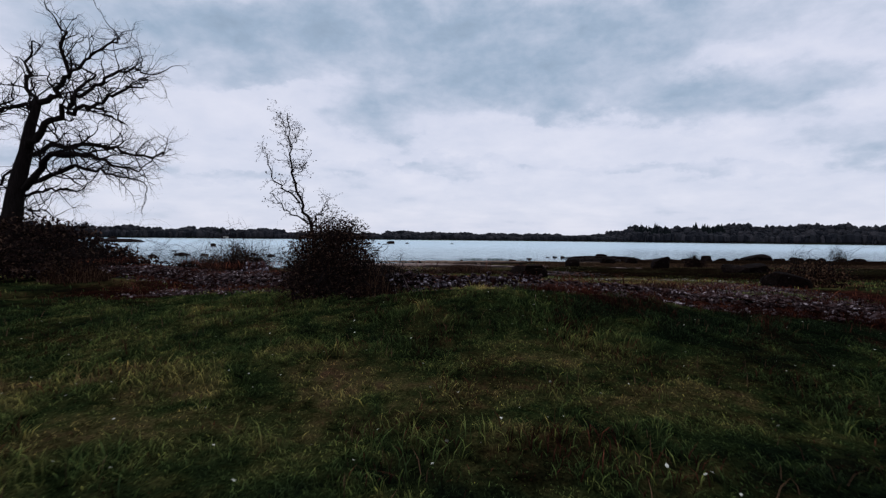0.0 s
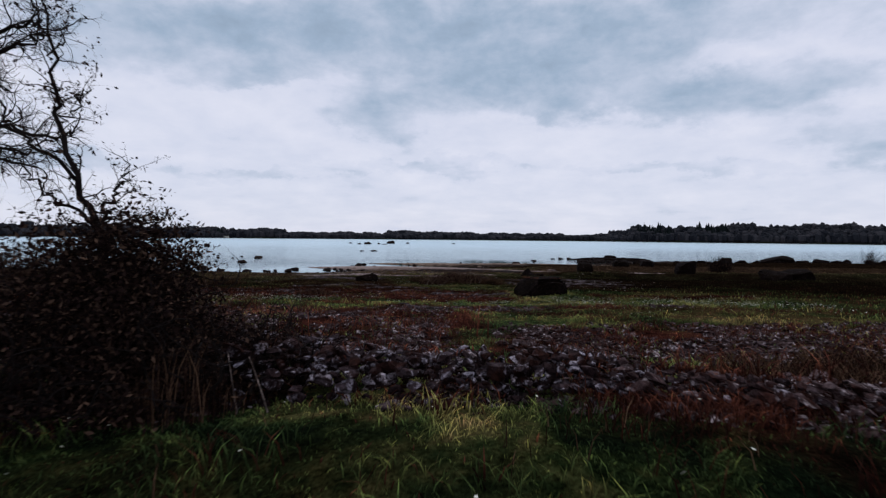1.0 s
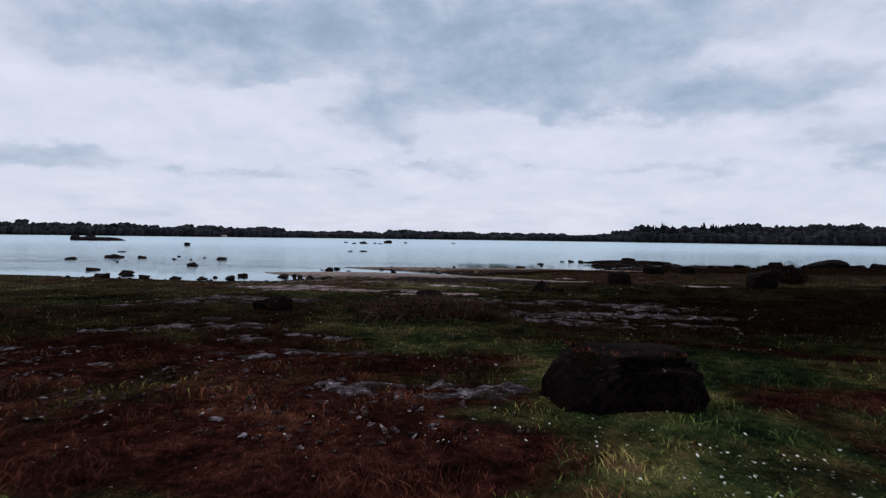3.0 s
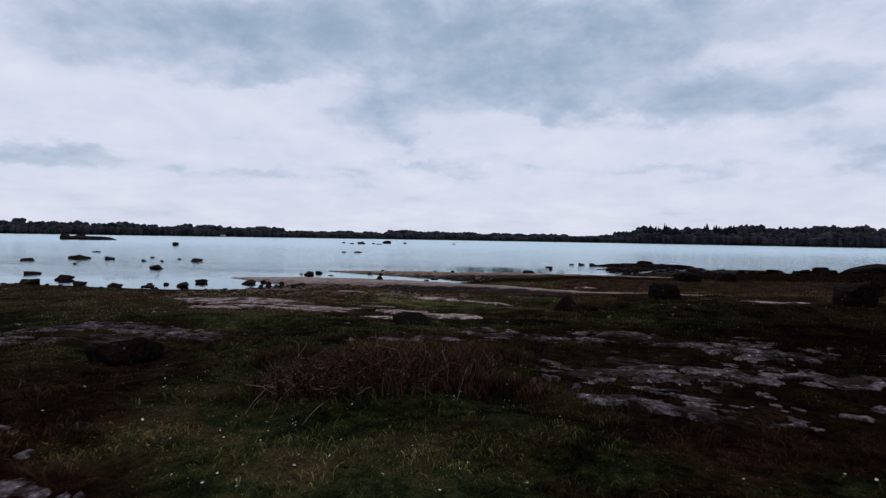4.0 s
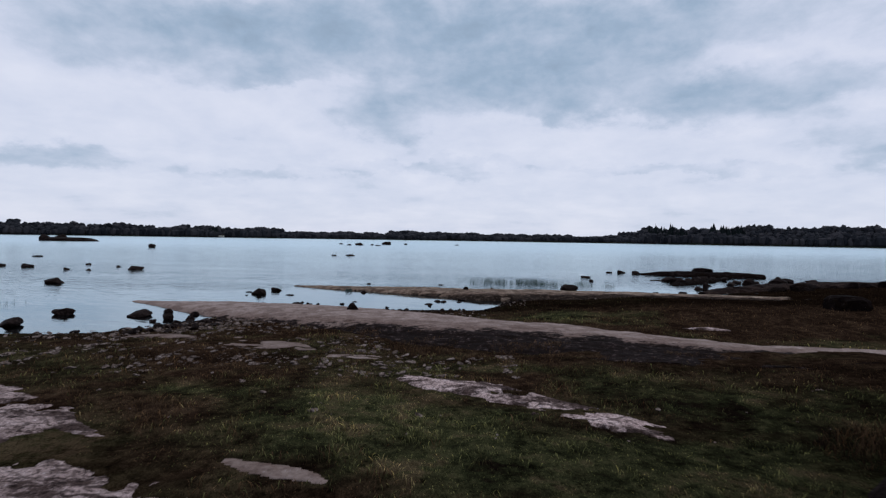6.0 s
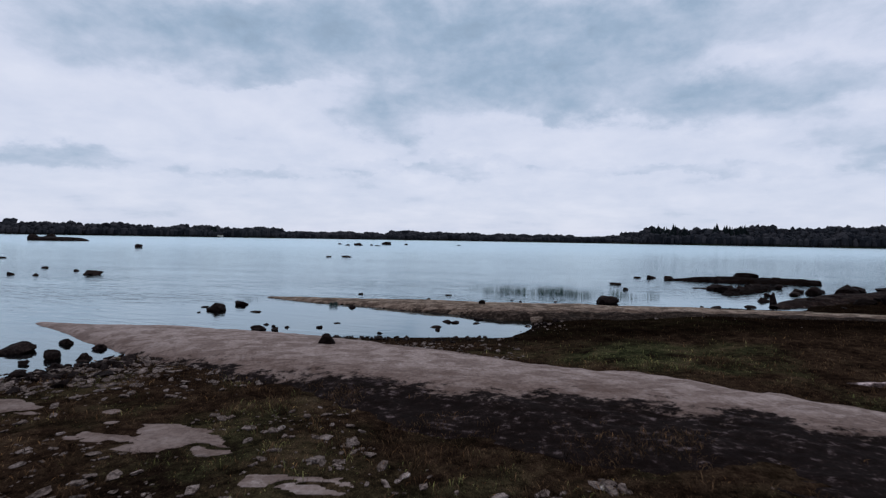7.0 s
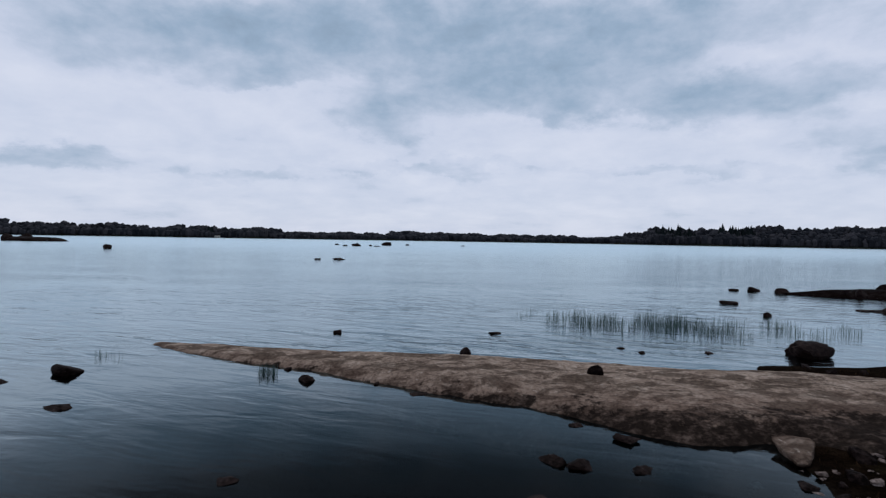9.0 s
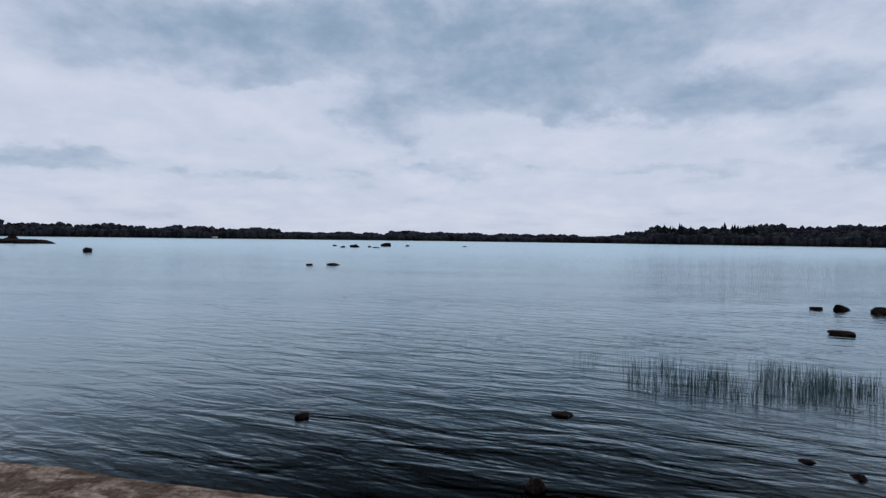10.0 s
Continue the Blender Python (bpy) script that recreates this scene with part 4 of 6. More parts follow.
def bedrock(broken, lobes, mat, label, seed, cell=0.065, name="rock_slab"):
    """Bare bedrock just proud of the turf, in thin weathered layers with a ragged rim; what lies buried is left out."""
    L = np.array(lobes)
    reach = L[:, 2].max() + 0.4
    x = np.arange(L[:, 0].min() - reach, L[:, 0].max() + reach, cell)
    y = np.arange(L[:, 1].min() - reach, L[:, 1].max() + reach, cell)
    X, Y = np.meshgrid(x, y)
    field = slab_field(X, Y, broken, lobes)
    shown = step(-0.015, 0.05, field)
    swell = fbm((X * 0.9 - Y * 0.44) * 0.4, (X * 0.44 + Y * 0.9) * 1.2, 0.9, 4, seed)
    beds = np.floor(swell * 9) + step(0.5, 0.95, swell * 9 - np.floor(swell * 9))
    Z = ground_z(X, Y) - 0.10 + shown * (0.105 + 0.06 * np.clip(field, 0, 0.6)) + shown * (0.022 if broken > 0.29 else 0.007) * (beds - 4.5) + (0.02 if broken > 0.29 else 0.01) * (fbm(X, Y, 0.22, 3, seed + 2) - 0.5)
    F = grid_faces(len(y), len(x))
    keep = (shown.ravel()[F] > 0).any(1)
    used, back = np.unique(F[keep], return_inverse=True)
    me = raw_mesh(name, np.stack([X, Y, Z], -1).reshape(-1, 3)[used], back.reshape(-1, 4), mat, True)
    me.set_sharp_from_angle(angle=radians(50))
    return tagged(new(name, me), label, "rock slab", "bare rock slabs in the turf")


for n, (pale, broken, lobes) in enumerate(SLABS):
    bedrock(broken, lobes, (M_BARE if broken > 0.29 else M_SLAB) if pale else M_PAVE, "pale pinkish bedrock with dark stains lying bare in the grass" if pale else "grey flaking limestone bedrock broken by brown turf", 100 + 7 * n)

boulder(-3.5, 62.45, 0.62, 0.36, "small dark wedge-shaped stone resting on the pale ridge", seed=52, box=0.62, peak=0.45, cut=4, rough=0.16, depth=0.8, z=0.50, name="stone", group="loose stones on the ridges")
boulder(2.35, 74.3, 0.38, 0.22, "small dark stone resting on the spit", seed=53, z=0.38, name="stone", group="loose stones on the ridges", peak=0.2)

# stones standing in the lake: x, y, width, height
LAKE = "dark wet stone standing in shallow lake water"
NEAR_SPIT = [(-11.9, 72.5, 1.08, 0.44), (-11.4, 74.6, 0.78, 0.28), (-12.3, 71.5, 0.2, 0.08), (-12.4, 73.7, 0.5, 0.1), (-12.9, 73.4, 0.42, 0.09), (-9.6, 72.0, 0.63, 0.1), (-5.7, 80.9, 0.33, 0.14),
             (-0.8, 77.75, 0.36, 0.26), (0.45, 81.35, 0.53, 0.10), (-5.0, 74.4, 0.44, 0.18), (-5.8, 75.4, 0.26, 0.1), (-3.2, 74.2, 0.2, 0.08), (-2.1, 73.5, 0.49, 0.08)]
EAST_SHALLOWS = [(16.0, 92.6, 1.09, 0.23), (15.1, 87.5, 0.47, 0.27), (21.4, 101.5, 0.79, 0.2), (22.7, 101.2, 1.17, 0.42), (24.2, 99.9, 1.14, 0.46), (4.6, 79.0, 0.33, 0.08), (5.1, 78.4, 0.32, 0.1),
                 (7.4, 78.5, 0.28, 0.1), (23.7, 89.4, 1.77, 0.53), (30.1, 86.9, 1.3, 0.66), (33.4, 87.4, 1.9, 0.85), (23.8, 88.4, 1.43, 0.5), (22.8, 80.5, 0.6, 0.8)]
POOL = [(0.45, 70.0, 0.5, 0.2), (0.8, 69.9, 0.45, 0.18), (2.0, 71.0, 0.51, 0.18), (1.2, 71.7, 0.34, 0.1), (1.8, 69.8, 0.45, 0.12), (-0.1, 68.7, 0.59, 0.13), (0.0, 68.0, 0.24, 0.2),
        (-4.7, 69.1, 0.37, 0.07), (-5.2, 68.0, 0.31, 0.12), (-7.7, 68.4, 0.26, 0.1), (-7.2, 68.1, 0.18, 0.1), (-6.6, 67.9, 0.24, 0.1), (-7.6, 67.3, 0.67, 0.22), (-6.7, 67.1, 0.46, 0.16),
        (-2.4, 67.0, 0.35, 0.13)]
WEST_SHALLOWS = [(-29.9, 77.5, 1.59, 0.48), (-33.7, 92.9, 1.7, 0.5), (-46.8, 94.3, 1.6, 0.45), (-51.5, 94.5, 2.9, 0.66), (-17.7, 62.7, 1.01, 0.36), (-17.5, 59.6, 1.03, 0.39), (-19.4, 60.8, 0.47, 0.2),
                 (-20.5, 60.6, 0.42, 0.15), (-39.9, 91.3, 0.69, 0.28), (-37.2, 90.8, 0.62, 0.27), (-38.0, 96.8, 0.75, 0.24), (-44.0, 100.1, 0.65, 0.25), (-42.6, 82.3, 0.5, 0.24), (-35.5, 68.0, 1.32, 0.31)]
WEST_SHORE = [(-21.6, 58.4, 1.04, 0.37), (-19.6, 58.9, 0.87, 0.18), (-13.8, 62.6, 1.08, 0.36), (-29.0, 60.0, 1.63, 0.4), (-29.1, 63.2, 1.27, 0.45), (-25.1, 59.6, 1.22, 0.34), (-53.1, 88.0, 1.78, 0.4),
              (-65.8, 118.3, 1.4, 0.25), (-13.2, 63.9, 0.55, 0.24), (-12.1, 61.9, 0.56, 0.3), (-11.0, 61.8, 0.44, 0.24), (-11.5, 63.2, 0.46, 0.2), (-11.0, 60.7, 0.4, 0.2), (-12.3, 61.1, 0.36, 0.15)]
FAR_OUT = [(-86.1, 182.2, 2.5, 1.25), (-43.4, 281.6, 4.6, 1.5), (-47.1, 277.3, 2.5, 0.75), (-57.6, 306.7, 2.3, 0.85), (-37.7, 288.2, 1.6, 0.8), (-33.7, 314.0, 5.2, 2.0), (-32.5, 275.8, 3.4, 0.5),
           (-24.0, 326.1, 2.1, 0.9), (6.1, 338.0, 2.5, 0.6), (-23.1, 142.7, 1.2, 0.28), (-19.8, 144.0, 2.6, 0.36)]
for rows in (NEAR_SPIT, EAST_SHALLOWS, POOL, WEST_SHALLOWS, WEST_SHORE, FAR_OUT):
    for x, y, w, h in rows:
        boulder(x, y, w, h * (0.7 if 66 < y < 75 and x > -3 else 0.95), LAKE, M_WET, name="stone", group="stones in the lake", z=0.0, fineness=3 if w > 0.9 and y < 100 else 2, depth=0.75, turn=(x * 37 + y * 11) % 70 - 35, broken=True)
for x, y, w, h in [(4.8, 70.5, 0.95, 0.26), (5.0, 69.5, 0.4, 0.16), (5.6, 70.2, 0.5, 0.2), (4.2, 69.4, 0.45, 0.15), (3.6, 70.4, 0.4, 0.12), (5.9, 71.2, 0.8, 0.2)]:
    boulder(x, y, w, h, "brown weathered stone at the root of the spit", M_SPIT if w > 0.7 else M_WET, name="stone", group="stones at the root of the spit", broken=True, turn=x * 50, depth=0.7)
for x, y, w, h in [(-178, 268, 20, 2.0), (-187, 266, 6, 3.2), (-181.5, 270, 7, 3.4), (-170, 270, 12, 1.8)]:
    boulder(x, y, w, h, "long dark rock islet far out in the lake", M_WET, name="rock_islet", group="rock islets", z=-0.1, fineness=3, depth=0.5, box=0.9, rough=0.25, peak=0.3)


def ledge(cx, cy, a, b, turn, high, seed, label):
    """A flat ragged shelf of rock standing out of the water."""
    rings, spokes = 40, 130
    th = np.linspace(0, 2 * math.pi, spokes)
    rim = 1 + 0.75 * (fbm(2 + np.cos(th) * 2.0, 2 + np.sin(th) * 2.0, 1.0, 4, seed) - 0.5)
    rim[-1] = rim[0]
    r = np.linspace(0, 1.18, rings)[:, None]
    u, v = a * r * rim * np.cos(th), b * r * rim * np.sin(th)
    c, s = math.cos(radians(turn)), math.sin(radians(turn))
    X, Y = u * c - v * s, u * s + v * c
    shown = step(0.0, 0.07, 0.45 * fbm(X * 0.5, Y * 1.4, 0.9, 5, seed + 1) + 0.55 * fbm(X, Y, 0.6, 5, seed + 5) - 0.36 + 0.22 * (0.6 - r)) * step(1.1, 0.98, r)
    Z = shown * (0.09 + 0.32 * high) - 0.09 + 0.10 * (fbm(X, Y, 1.1, 3, seed + 3) - 0.5) + 0.05 * (fbm(X, Y, 0.3, 3, seed + 2) - 0.5)
    ob = sheet_object("rock_ledge", np.stack([X, Y, Z], -1), rings, spokes, M_WET, label, "rock ledge", "rock ledges off the shore")
    ob.location = (cx, cy, -0.06)
    return ob


ledge(23.6, 89.9, 1.6, 0.8, -6, 0.35, 333, "dark flat rock ledge just above the lake water")
LEDGE = "long flat shelf of dark rock standing out of the lake"
ridge([(23.9, 99.3, 0.25, 0.12), (26.5, 98.6, 0.8, 0.40), (30, 97.8, 1.6, 0.58), (34, 97.0, 1.6, 0.55), (37.9, 96.4, 0.5, 0.40)], M_BOULDER, LEDGE, 61, 0.1, cols=40, rough=0.25, steep=5.0, layers=0.5, name="rock_ledge", category="rock ledge", group="rock ledges off the shore")
ridge([(21.6, 84.6, 0.3, 0.06), (23.8, 86.6, 0.9, 0.20), (26.8, 89.4, 1.2, 0.26), (30.0, 92.0, 0.7, 0.2)], M_BOULDER, LEDGE, 64, 0.1, cols=40, rough=0.3, steep=5.0, layers=0.5, name="rock_ledge", category="rock ledge", group="rock ledges off the shore")
ridge([(20.8, 77.6, 0.4, 0.12), (24, 79.6, 1.2, 0.24), (29, 82.6, 1.7, 0.32), (36, 85.8, 1.7, 0.38), (45, 87.8, 1.0, 0.4)], M_SHELF, "broad shelf of dark reddish-brown shore rock", 67, 0.1, cols=48, rough=0.25, steep=4.0, layers=0.5, name="rock_ledge", category="rock ledge", group="rock ledges off the shore")
boulder(31.6, 98.4, 2.3, 0.55, "dark rounded boulder on the rock ledge", M_BOULDER, name="boulder", group="boulders along the shore", z=0.46, seed=71, box=0.8, rough=0.2)
ledge_rng = random.Random(5)
for x, y, w, h in ((34.8, 88.4, 1.5, 0.62), (27.7, 85.6, 0.9, 0.35), (25.0, 84.6, 0.7, 0.3), (29.4, 87.5, 1.0, 0.4), (31.5, 88.0, 0.8, 0.3), (22.4, 81.2, 0.9, 0.3), (38.5, 90.0, 1.3, 0.4), (19.5, 77.7, 0.8, 0.16), (17.2, 77.3, 0.6, 0.14), (24.6, 87.4, 1.2, 0.55), (26.4, 89.0, 1.0, 0.6), (28.6, 97.6, 1.3, 0.7), (33.5, 96.6, 1.4, 0.7), (36.0, 96.4, 1.0, 0.6), (27.2, 97.9, 0.7, 0.55), (30.2, 91.2, 0.9, 0.4),
                   (23.4, 86.3, 1.1, 0.45), (25.6, 88.3, 1.4, 0.62), (27.4, 90.0, 1.3, 0.58), (28.8, 90.8, 0.8, 0.42), (22.5, 85.4, 0.7, 0.3), (25.4, 80.4, 1.1, 0.42), (28.2, 81.9, 1.4, 0.5), (31.3, 83.6, 1.2, 0.52), (33.8, 84.9, 1.6, 0.56), (23.2, 79.2, 0.8, 0.3), (29.6, 83.4, 0.8, 0.5)):
    boulder(x, y, w, h, "dark wet stone lying on the rock ledges", M_WET, name="stone", group="stones on the rock ledges", z=0.0, fineness=2, broken=True, turn=ledge_rng.uniform(0, 180))


# ---- the tumbled stone wall ----
WALL = [(-24, 22.5), (-14, 16.4), (-9.5, 13.5), (-7.4, 12.4), (-5.4, 11.1), (-3.2, 9.7), (-1.1, 8.62), (1.0, 8.45), (3.0, 8.25), (5.2, 8.1), (7.2, 7.85), (10, 7.7), (14, 7.4)]


def wall_side(x, y):
    best = np.full(np.shape(x), 99.0)
    for (x0, y0), (x1, y1) in zip(WALL, WALL[1:]):
        ux, uy = x1 - x0, y1 - y0
        t = np.clip(((x - x0) * ux + (y - y0) * uy) / (ux * ux + uy * uy), 0, 1)
        best = np.minimum(best, np.hypot(x - x0 - t * ux, y - y0 - t * uy))
    return best


def before_wall(x, y):
    return y < np.interp(x, [p[0] for p in WALL], [p[1] for p in WALL])


def build_wall():
    root = holder("stone_wall", (0, 8, 2.5), "low tumbled dry-stone wall with white lichen and rusty growth", "stone wall")
    pts = np.array(WALL)
    run = np.r_[0, np.cumsum(np.hypot(*np.diff(pts, axis=0).T))]
    shared = [raw_mesh("wall_stone", v, f, M_WALL) for v, f in STONES]
    rusty = [raw_mesh("wall_stone", v, f, M_RUBBLE) for v, f in STONES]
    near, rest = [], []
    s = 0.0
    while s < run[-1]:
        x0, y0 = np.interp(s, run, pts[:, 0]), np.interp(s, run, pts[:, 1])
        x1, y1 = np.interp(s + 0.1, run, pts[:, 0]), np.interp(s + 0.1, run, pts[:, 1])
        nx, ny = -(y1 - y0) / 0.1, (x1 - x0) / 0.1
        high = float(np.interp(x0, [-6, -3.5, -1.2, 0.4, 1.4, 3.2, 4.0, 9], [0.34, 0.38, 0.40, 0.32, 0.28, 0.24, 0.20, 0.22])) + 0.20 * (fbm(s, 0.0, 2.2, 3, 8) - 0.5)
        for level in np.arange(0.03, high, 0.095):
            for off in np.arange(-0.46, 0.47, 0.131):
                if abs(off) < 0.36 - 0.3 * level and level < high - 0.2:
                    continue
                size = RNG.uniform(0.05, 0.11) + 0.09 * RNG.random() ** 4
                o = off * (1.15 - 0.45 * level) + RNG.uniform(-0.05, 0.05)
                x, y = x0 + nx * o + RNG.uniform(-0.05, 0.05), y0 + ny * o + RNG.uniform(-0.05, 0.05)
                z = float(ground_z(x, y)) + level + RNG.uniform(-0.02, 0.04)
                (near if -2.4 < x < 3.4 and (off < -0.1 or level > high - 0.25) else rest).append((x, y, z, size))
        s += 0.135
    RNG.shuffle(near)
    rest += near[290:]
    for n, (x, y, z, size) in enumerate(near[:290]):
        ob = part("stone", shared[n % len(shared)] if -1.9 < x + 0.3 * math.sin(9 * n) < 1.5 else rusty[n % len(rusty)], root)
        ob.location = (x, y - 8, z - 2.5)
        ob.rotation_euler = (RNG.uniform(-0.4, 0.4), RNG.uniform(-0.4, 0.4), RNG.uniform(0, 6.28))
        ob.scale = (size * 1.2, size, size * 0.85)
    # lichen is thickest on the middle stretch, rust and moss on the rest
    rest = np.array(rest)
    white = (rest[:, 0] > -1.9 + 0.4 * RNG.normal(0, 1, len(rest))) & (rest[:, 0] < 1.7 + 0.6 * RNG.normal(0, 1, len(rest)))
    for mat, pick, label in ((M_WALL, white, ""), (M_RUBBLE, ~white, "rust-brown mossy stones")):
        me = scatter_mesh("stonework", mat, rest[pick, :3] - np.array([0, 8, 2.5]), rest[pick, 3], (1.2, 1, 0.8), 0.4)
        part("stonework", me, root, label)["kind"] = "stuff"


build_wall()


# ---- loose rubble and shore stones ----
CHIPS = [hull_stone(40 + n, 0.5 + 0.06 * (n % 5), 10) for n in range(14)]


def put_stones(name, mat, count, box, size, keep, label, sink=0.15, stretch=(1.1, 1, 0.7), tilt=0.5, shapes=None):
    x, y = RNG.uniform(box[0], box[1], count), RNG.uniform(box[2], box[3], count)
    ok = keep(x, y)
    x, y = x[ok], y[ok]
    s = size[0] + (size[1] - size[0]) * RNG.random(len(x)) ** 2.6
    z = ground_z(x, y) + s * (0.25 - sink)
    me = scatter_mesh(name, mat, np.stack([x, y, z], 1), s, stretch, tilt, shapes)
    return tagged(new(name, me), label, "stones", kind="stuff")


def rubble_share(x, y):
    left = step(9.8, 10.5, y) * (0.35 + 0.65 * step(16.0, 13.0, y)) * step(17.0, 15.8, y) * step(0.3, -0.5, x) * step(-9, -6.5, x)
    right = step(9.4, 10.0, y) * step(13.3, 12.5, y) * step(0.6, 1.3, x) * step(10, 8, x)
    strip = step(16.3, 16.7, y) * step(17.9, 17.4, y) * step(-1.5, -0.8, x) * step(6.5, 5.0, x)
    foot = step(1.1, 0.4, wall_side(x, y))
    heath = 0.07 * step(20.8, 21.8, y) * step(27, 25, y) * step(2.8, 2.0, x)
    return np.maximum(np.maximum(left, right * 0.9), np.maximum(np.maximum(strip * 0.8, heath), foot * 0.5))


put_stones("rubble", M_RUBBLE, 190000, (-11, 10, 7.4, 28), (0.03, 0.15), lambda x, y: RNG.random(len(x)) < 0.9 * rubble_share(x, y) * step(0.31, 0.54, fbm(x, y, 1.2, 3, 61)), "loose grey and rusty rubble from the fallen wall", tilt=0.4, stretch=(1.15, 1.0, 0.75), shapes=CHIPS)


def shingle_share(x, y):
    gap = np.interp(x, SHORE_X, SHORE_Y) - y
    band = step(7.0, 2.5, gap) * step(-0.9, 0.0, gap)
    lag = np.exp(-(((x + 9.3) / 2.6) ** 2) - ((y - 60.0) / 2.0) ** 2)
    head = np.exp(-(((x - 4.2) / 1.8) ** 2) - ((y - 68.8) / 1.8) ** 2)
    return np.maximum(0.28 * band, np.maximum(lag * 1.0, head * 0.8))


bare_of = lambda x, y: ~on_rock(x, y)
put_stones("shore_stones", M_PALE, 3400, (-34, 3, 50, 78), (0.05, 0.25), lambda x, y: bare_of(x, y) & (RNG.random(len(x)) < shingle_share(x, y)), "pale scattered stones along the lake shore")
put_stones("shore_shingle", M_WET, 3600, (-34, 30, 55, 80), (0.05, 0.42), lambda x, y: bare_of(x, y) & (RNG.random(len(x)) < 0.9 * shingle_share(x, y) * step(3.2, 1.0, np.interp(x, SHORE_X, SHORE_Y) - y)), "dark wet shingle at the waterline")
put_stones("cove_stones", M_PALE, 17000, (-15, 3, 51, 65), (0.04, 0.26), lambda x, y: bare_of(x, y) & (RNG.random(len(x)) < np.maximum(0.8 * np.exp(-(((x + 9.5) / 2.8) ** 2) - ((y - 60.0) / 2.2) ** 2), 0.20 * step(0.4, 0.58, fbm(x, y, 1.6, 3, 64)))), "pale stones and cobbles strewn round the small cove", stretch=(1.3, 0.9, 0.42), tilt=0.25)
put_stones("cove_cobbles", M_WET, 2600, (-15, -7, 57, 65.5), (0.10, 0.5), lambda x, y: bare_of(x, y) & (RNG.random(len(x)) < 0.75 * np.exp(-(((x + 11) / 2.2) ** 2) - ((y - 61.5) / 2.0) ** 2)), "dark wet cobbles lying in the small cove")
put_stones("pool_stones", M_WET, 1700, (-8.5, 5, 65, 69.5), (0.05, 0.28), lambda x, y: bare_of(x, y) & (RNG.random(len(x)) < np.exp(-((np.interp(x, SHORE_X, SHORE_Y) - y - 0.1) / 0.55) ** 2) * step(0.40, 0.58, fbm(x, y, 0.9, 3, 67))), "dark stones lining the edge of the still pool")
put_stones("spit_stones", M_PALE, 3600, (0, 16, 64, 73), (0.04, 0.22), lambda x, y: bare_of(x, y) & (RNG.random(len(x)) < np.maximum(0.28 * np.exp(-(((x - 4.2) / 1.6) ** 2) - ((y - 69.0) / 1.6) ** 2), 0.012 * step(0.4, 0.6, fbm(x, y, 1.6, 3, 65)))), "pale stones strewn at the root of the spit")
put_stones("pasture_stones", M_PALE, 1400, (-14, 14, 32, 58), (0.04, 0.20), lambda x, y: bare_of(x, y) & (RNG.random(len(x)) < 0.30 * step(0.48, 0.62, fbm(x, y, 4.0, 3, 66))), "pale stones strewn over the pasture", sink=0.2)


# ---- grass, heath and flowers ----
def blades(name, mat, x, y, high, wide, lean=0.55, z=None, category="grass", label="", bend=True):
    """Blades of grass: thin bent strips rising from the ground, joined into one mesh."""
    n = len(x)
    z = ground_z(x, y) - 0.01 if z is None else z
    h = high * RNG.uniform(0.55, 1.25, n)
    a, b = RNG.uniform(0, 6.283, n), RNG.uniform(0, 6.283, n)
    out = h * lean * RNG.uniform(0.2, 1.2, n)
    w = wide * RNG.uniform(0.7, 1.3, n)
    wx_, wy_ = np.cos(a) * w / 2, np.sin(a) * w / 2
    tx, ty = np.cos(b) * out, np.sin(b) * out
    root1, root2 = np.stack([x - wx_, y - wy_, z], 1), np.stack([x + wx_, y + wy_, z], 1)
    tip = np.stack([x + tx, y + ty, z + h], 1)
    if bend:
        mx, my, mz = x + tx * 0.3, y + ty * 0.3, z + h * 0.62
        m1, m2 = np.stack([mx - wx_ * 0.8, my - wy_ * 0.8, mz], 1), np.stack([mx + wx_ * 0.8, my + wy_ * 0.8, mz], 1)
        V = np.stack([root1, root2, m1, m2, tip], 1).reshape(-1, 3)
        i = np.arange(n)[:, None] * 5
        F = np.concatenate([i + [0, 1, 3], i + [0, 3, 2], i + [2, 3, 4]])
    else:
        V = np.stack([root1, root2, tip], 1).reshape(-1, 3)
        F = np.arange(3 * n).reshape(-1, 3)
    me = raw_mesh(name, V, F, mat)
    tip = np.tile([0.0, 0.0, 0.55, 0.55, 1.0] if bend else [0.0, 0.0, 1.0], n)
    me.attributes.new("tip", "FLOAT", "POINT").data.foreach_set("value", tip.astype(np.float32))
    return tagged(new(name, me), label, category, kind="stuff")


def spots(count, box, keep):
    x, y = RNG.uniform(box[0], box[1], count), RNG.uniform(box[2], box[3], count)
    ok = keep(x, y)
    return x[ok], y[ok]


def turf(x, y, heath):
    """A chance test for green turf, or for heath, away from bare rock, the wall and the water."""
    h = heath_cover(x, y)
    share = h if heath else 1 - h
    gap = ground_z(x, y)
    return (RNG.random(len(x)) < share) & (gap > 0.03) & ~on_rock(x, y) & (wall_side(x, y) > 0.3)


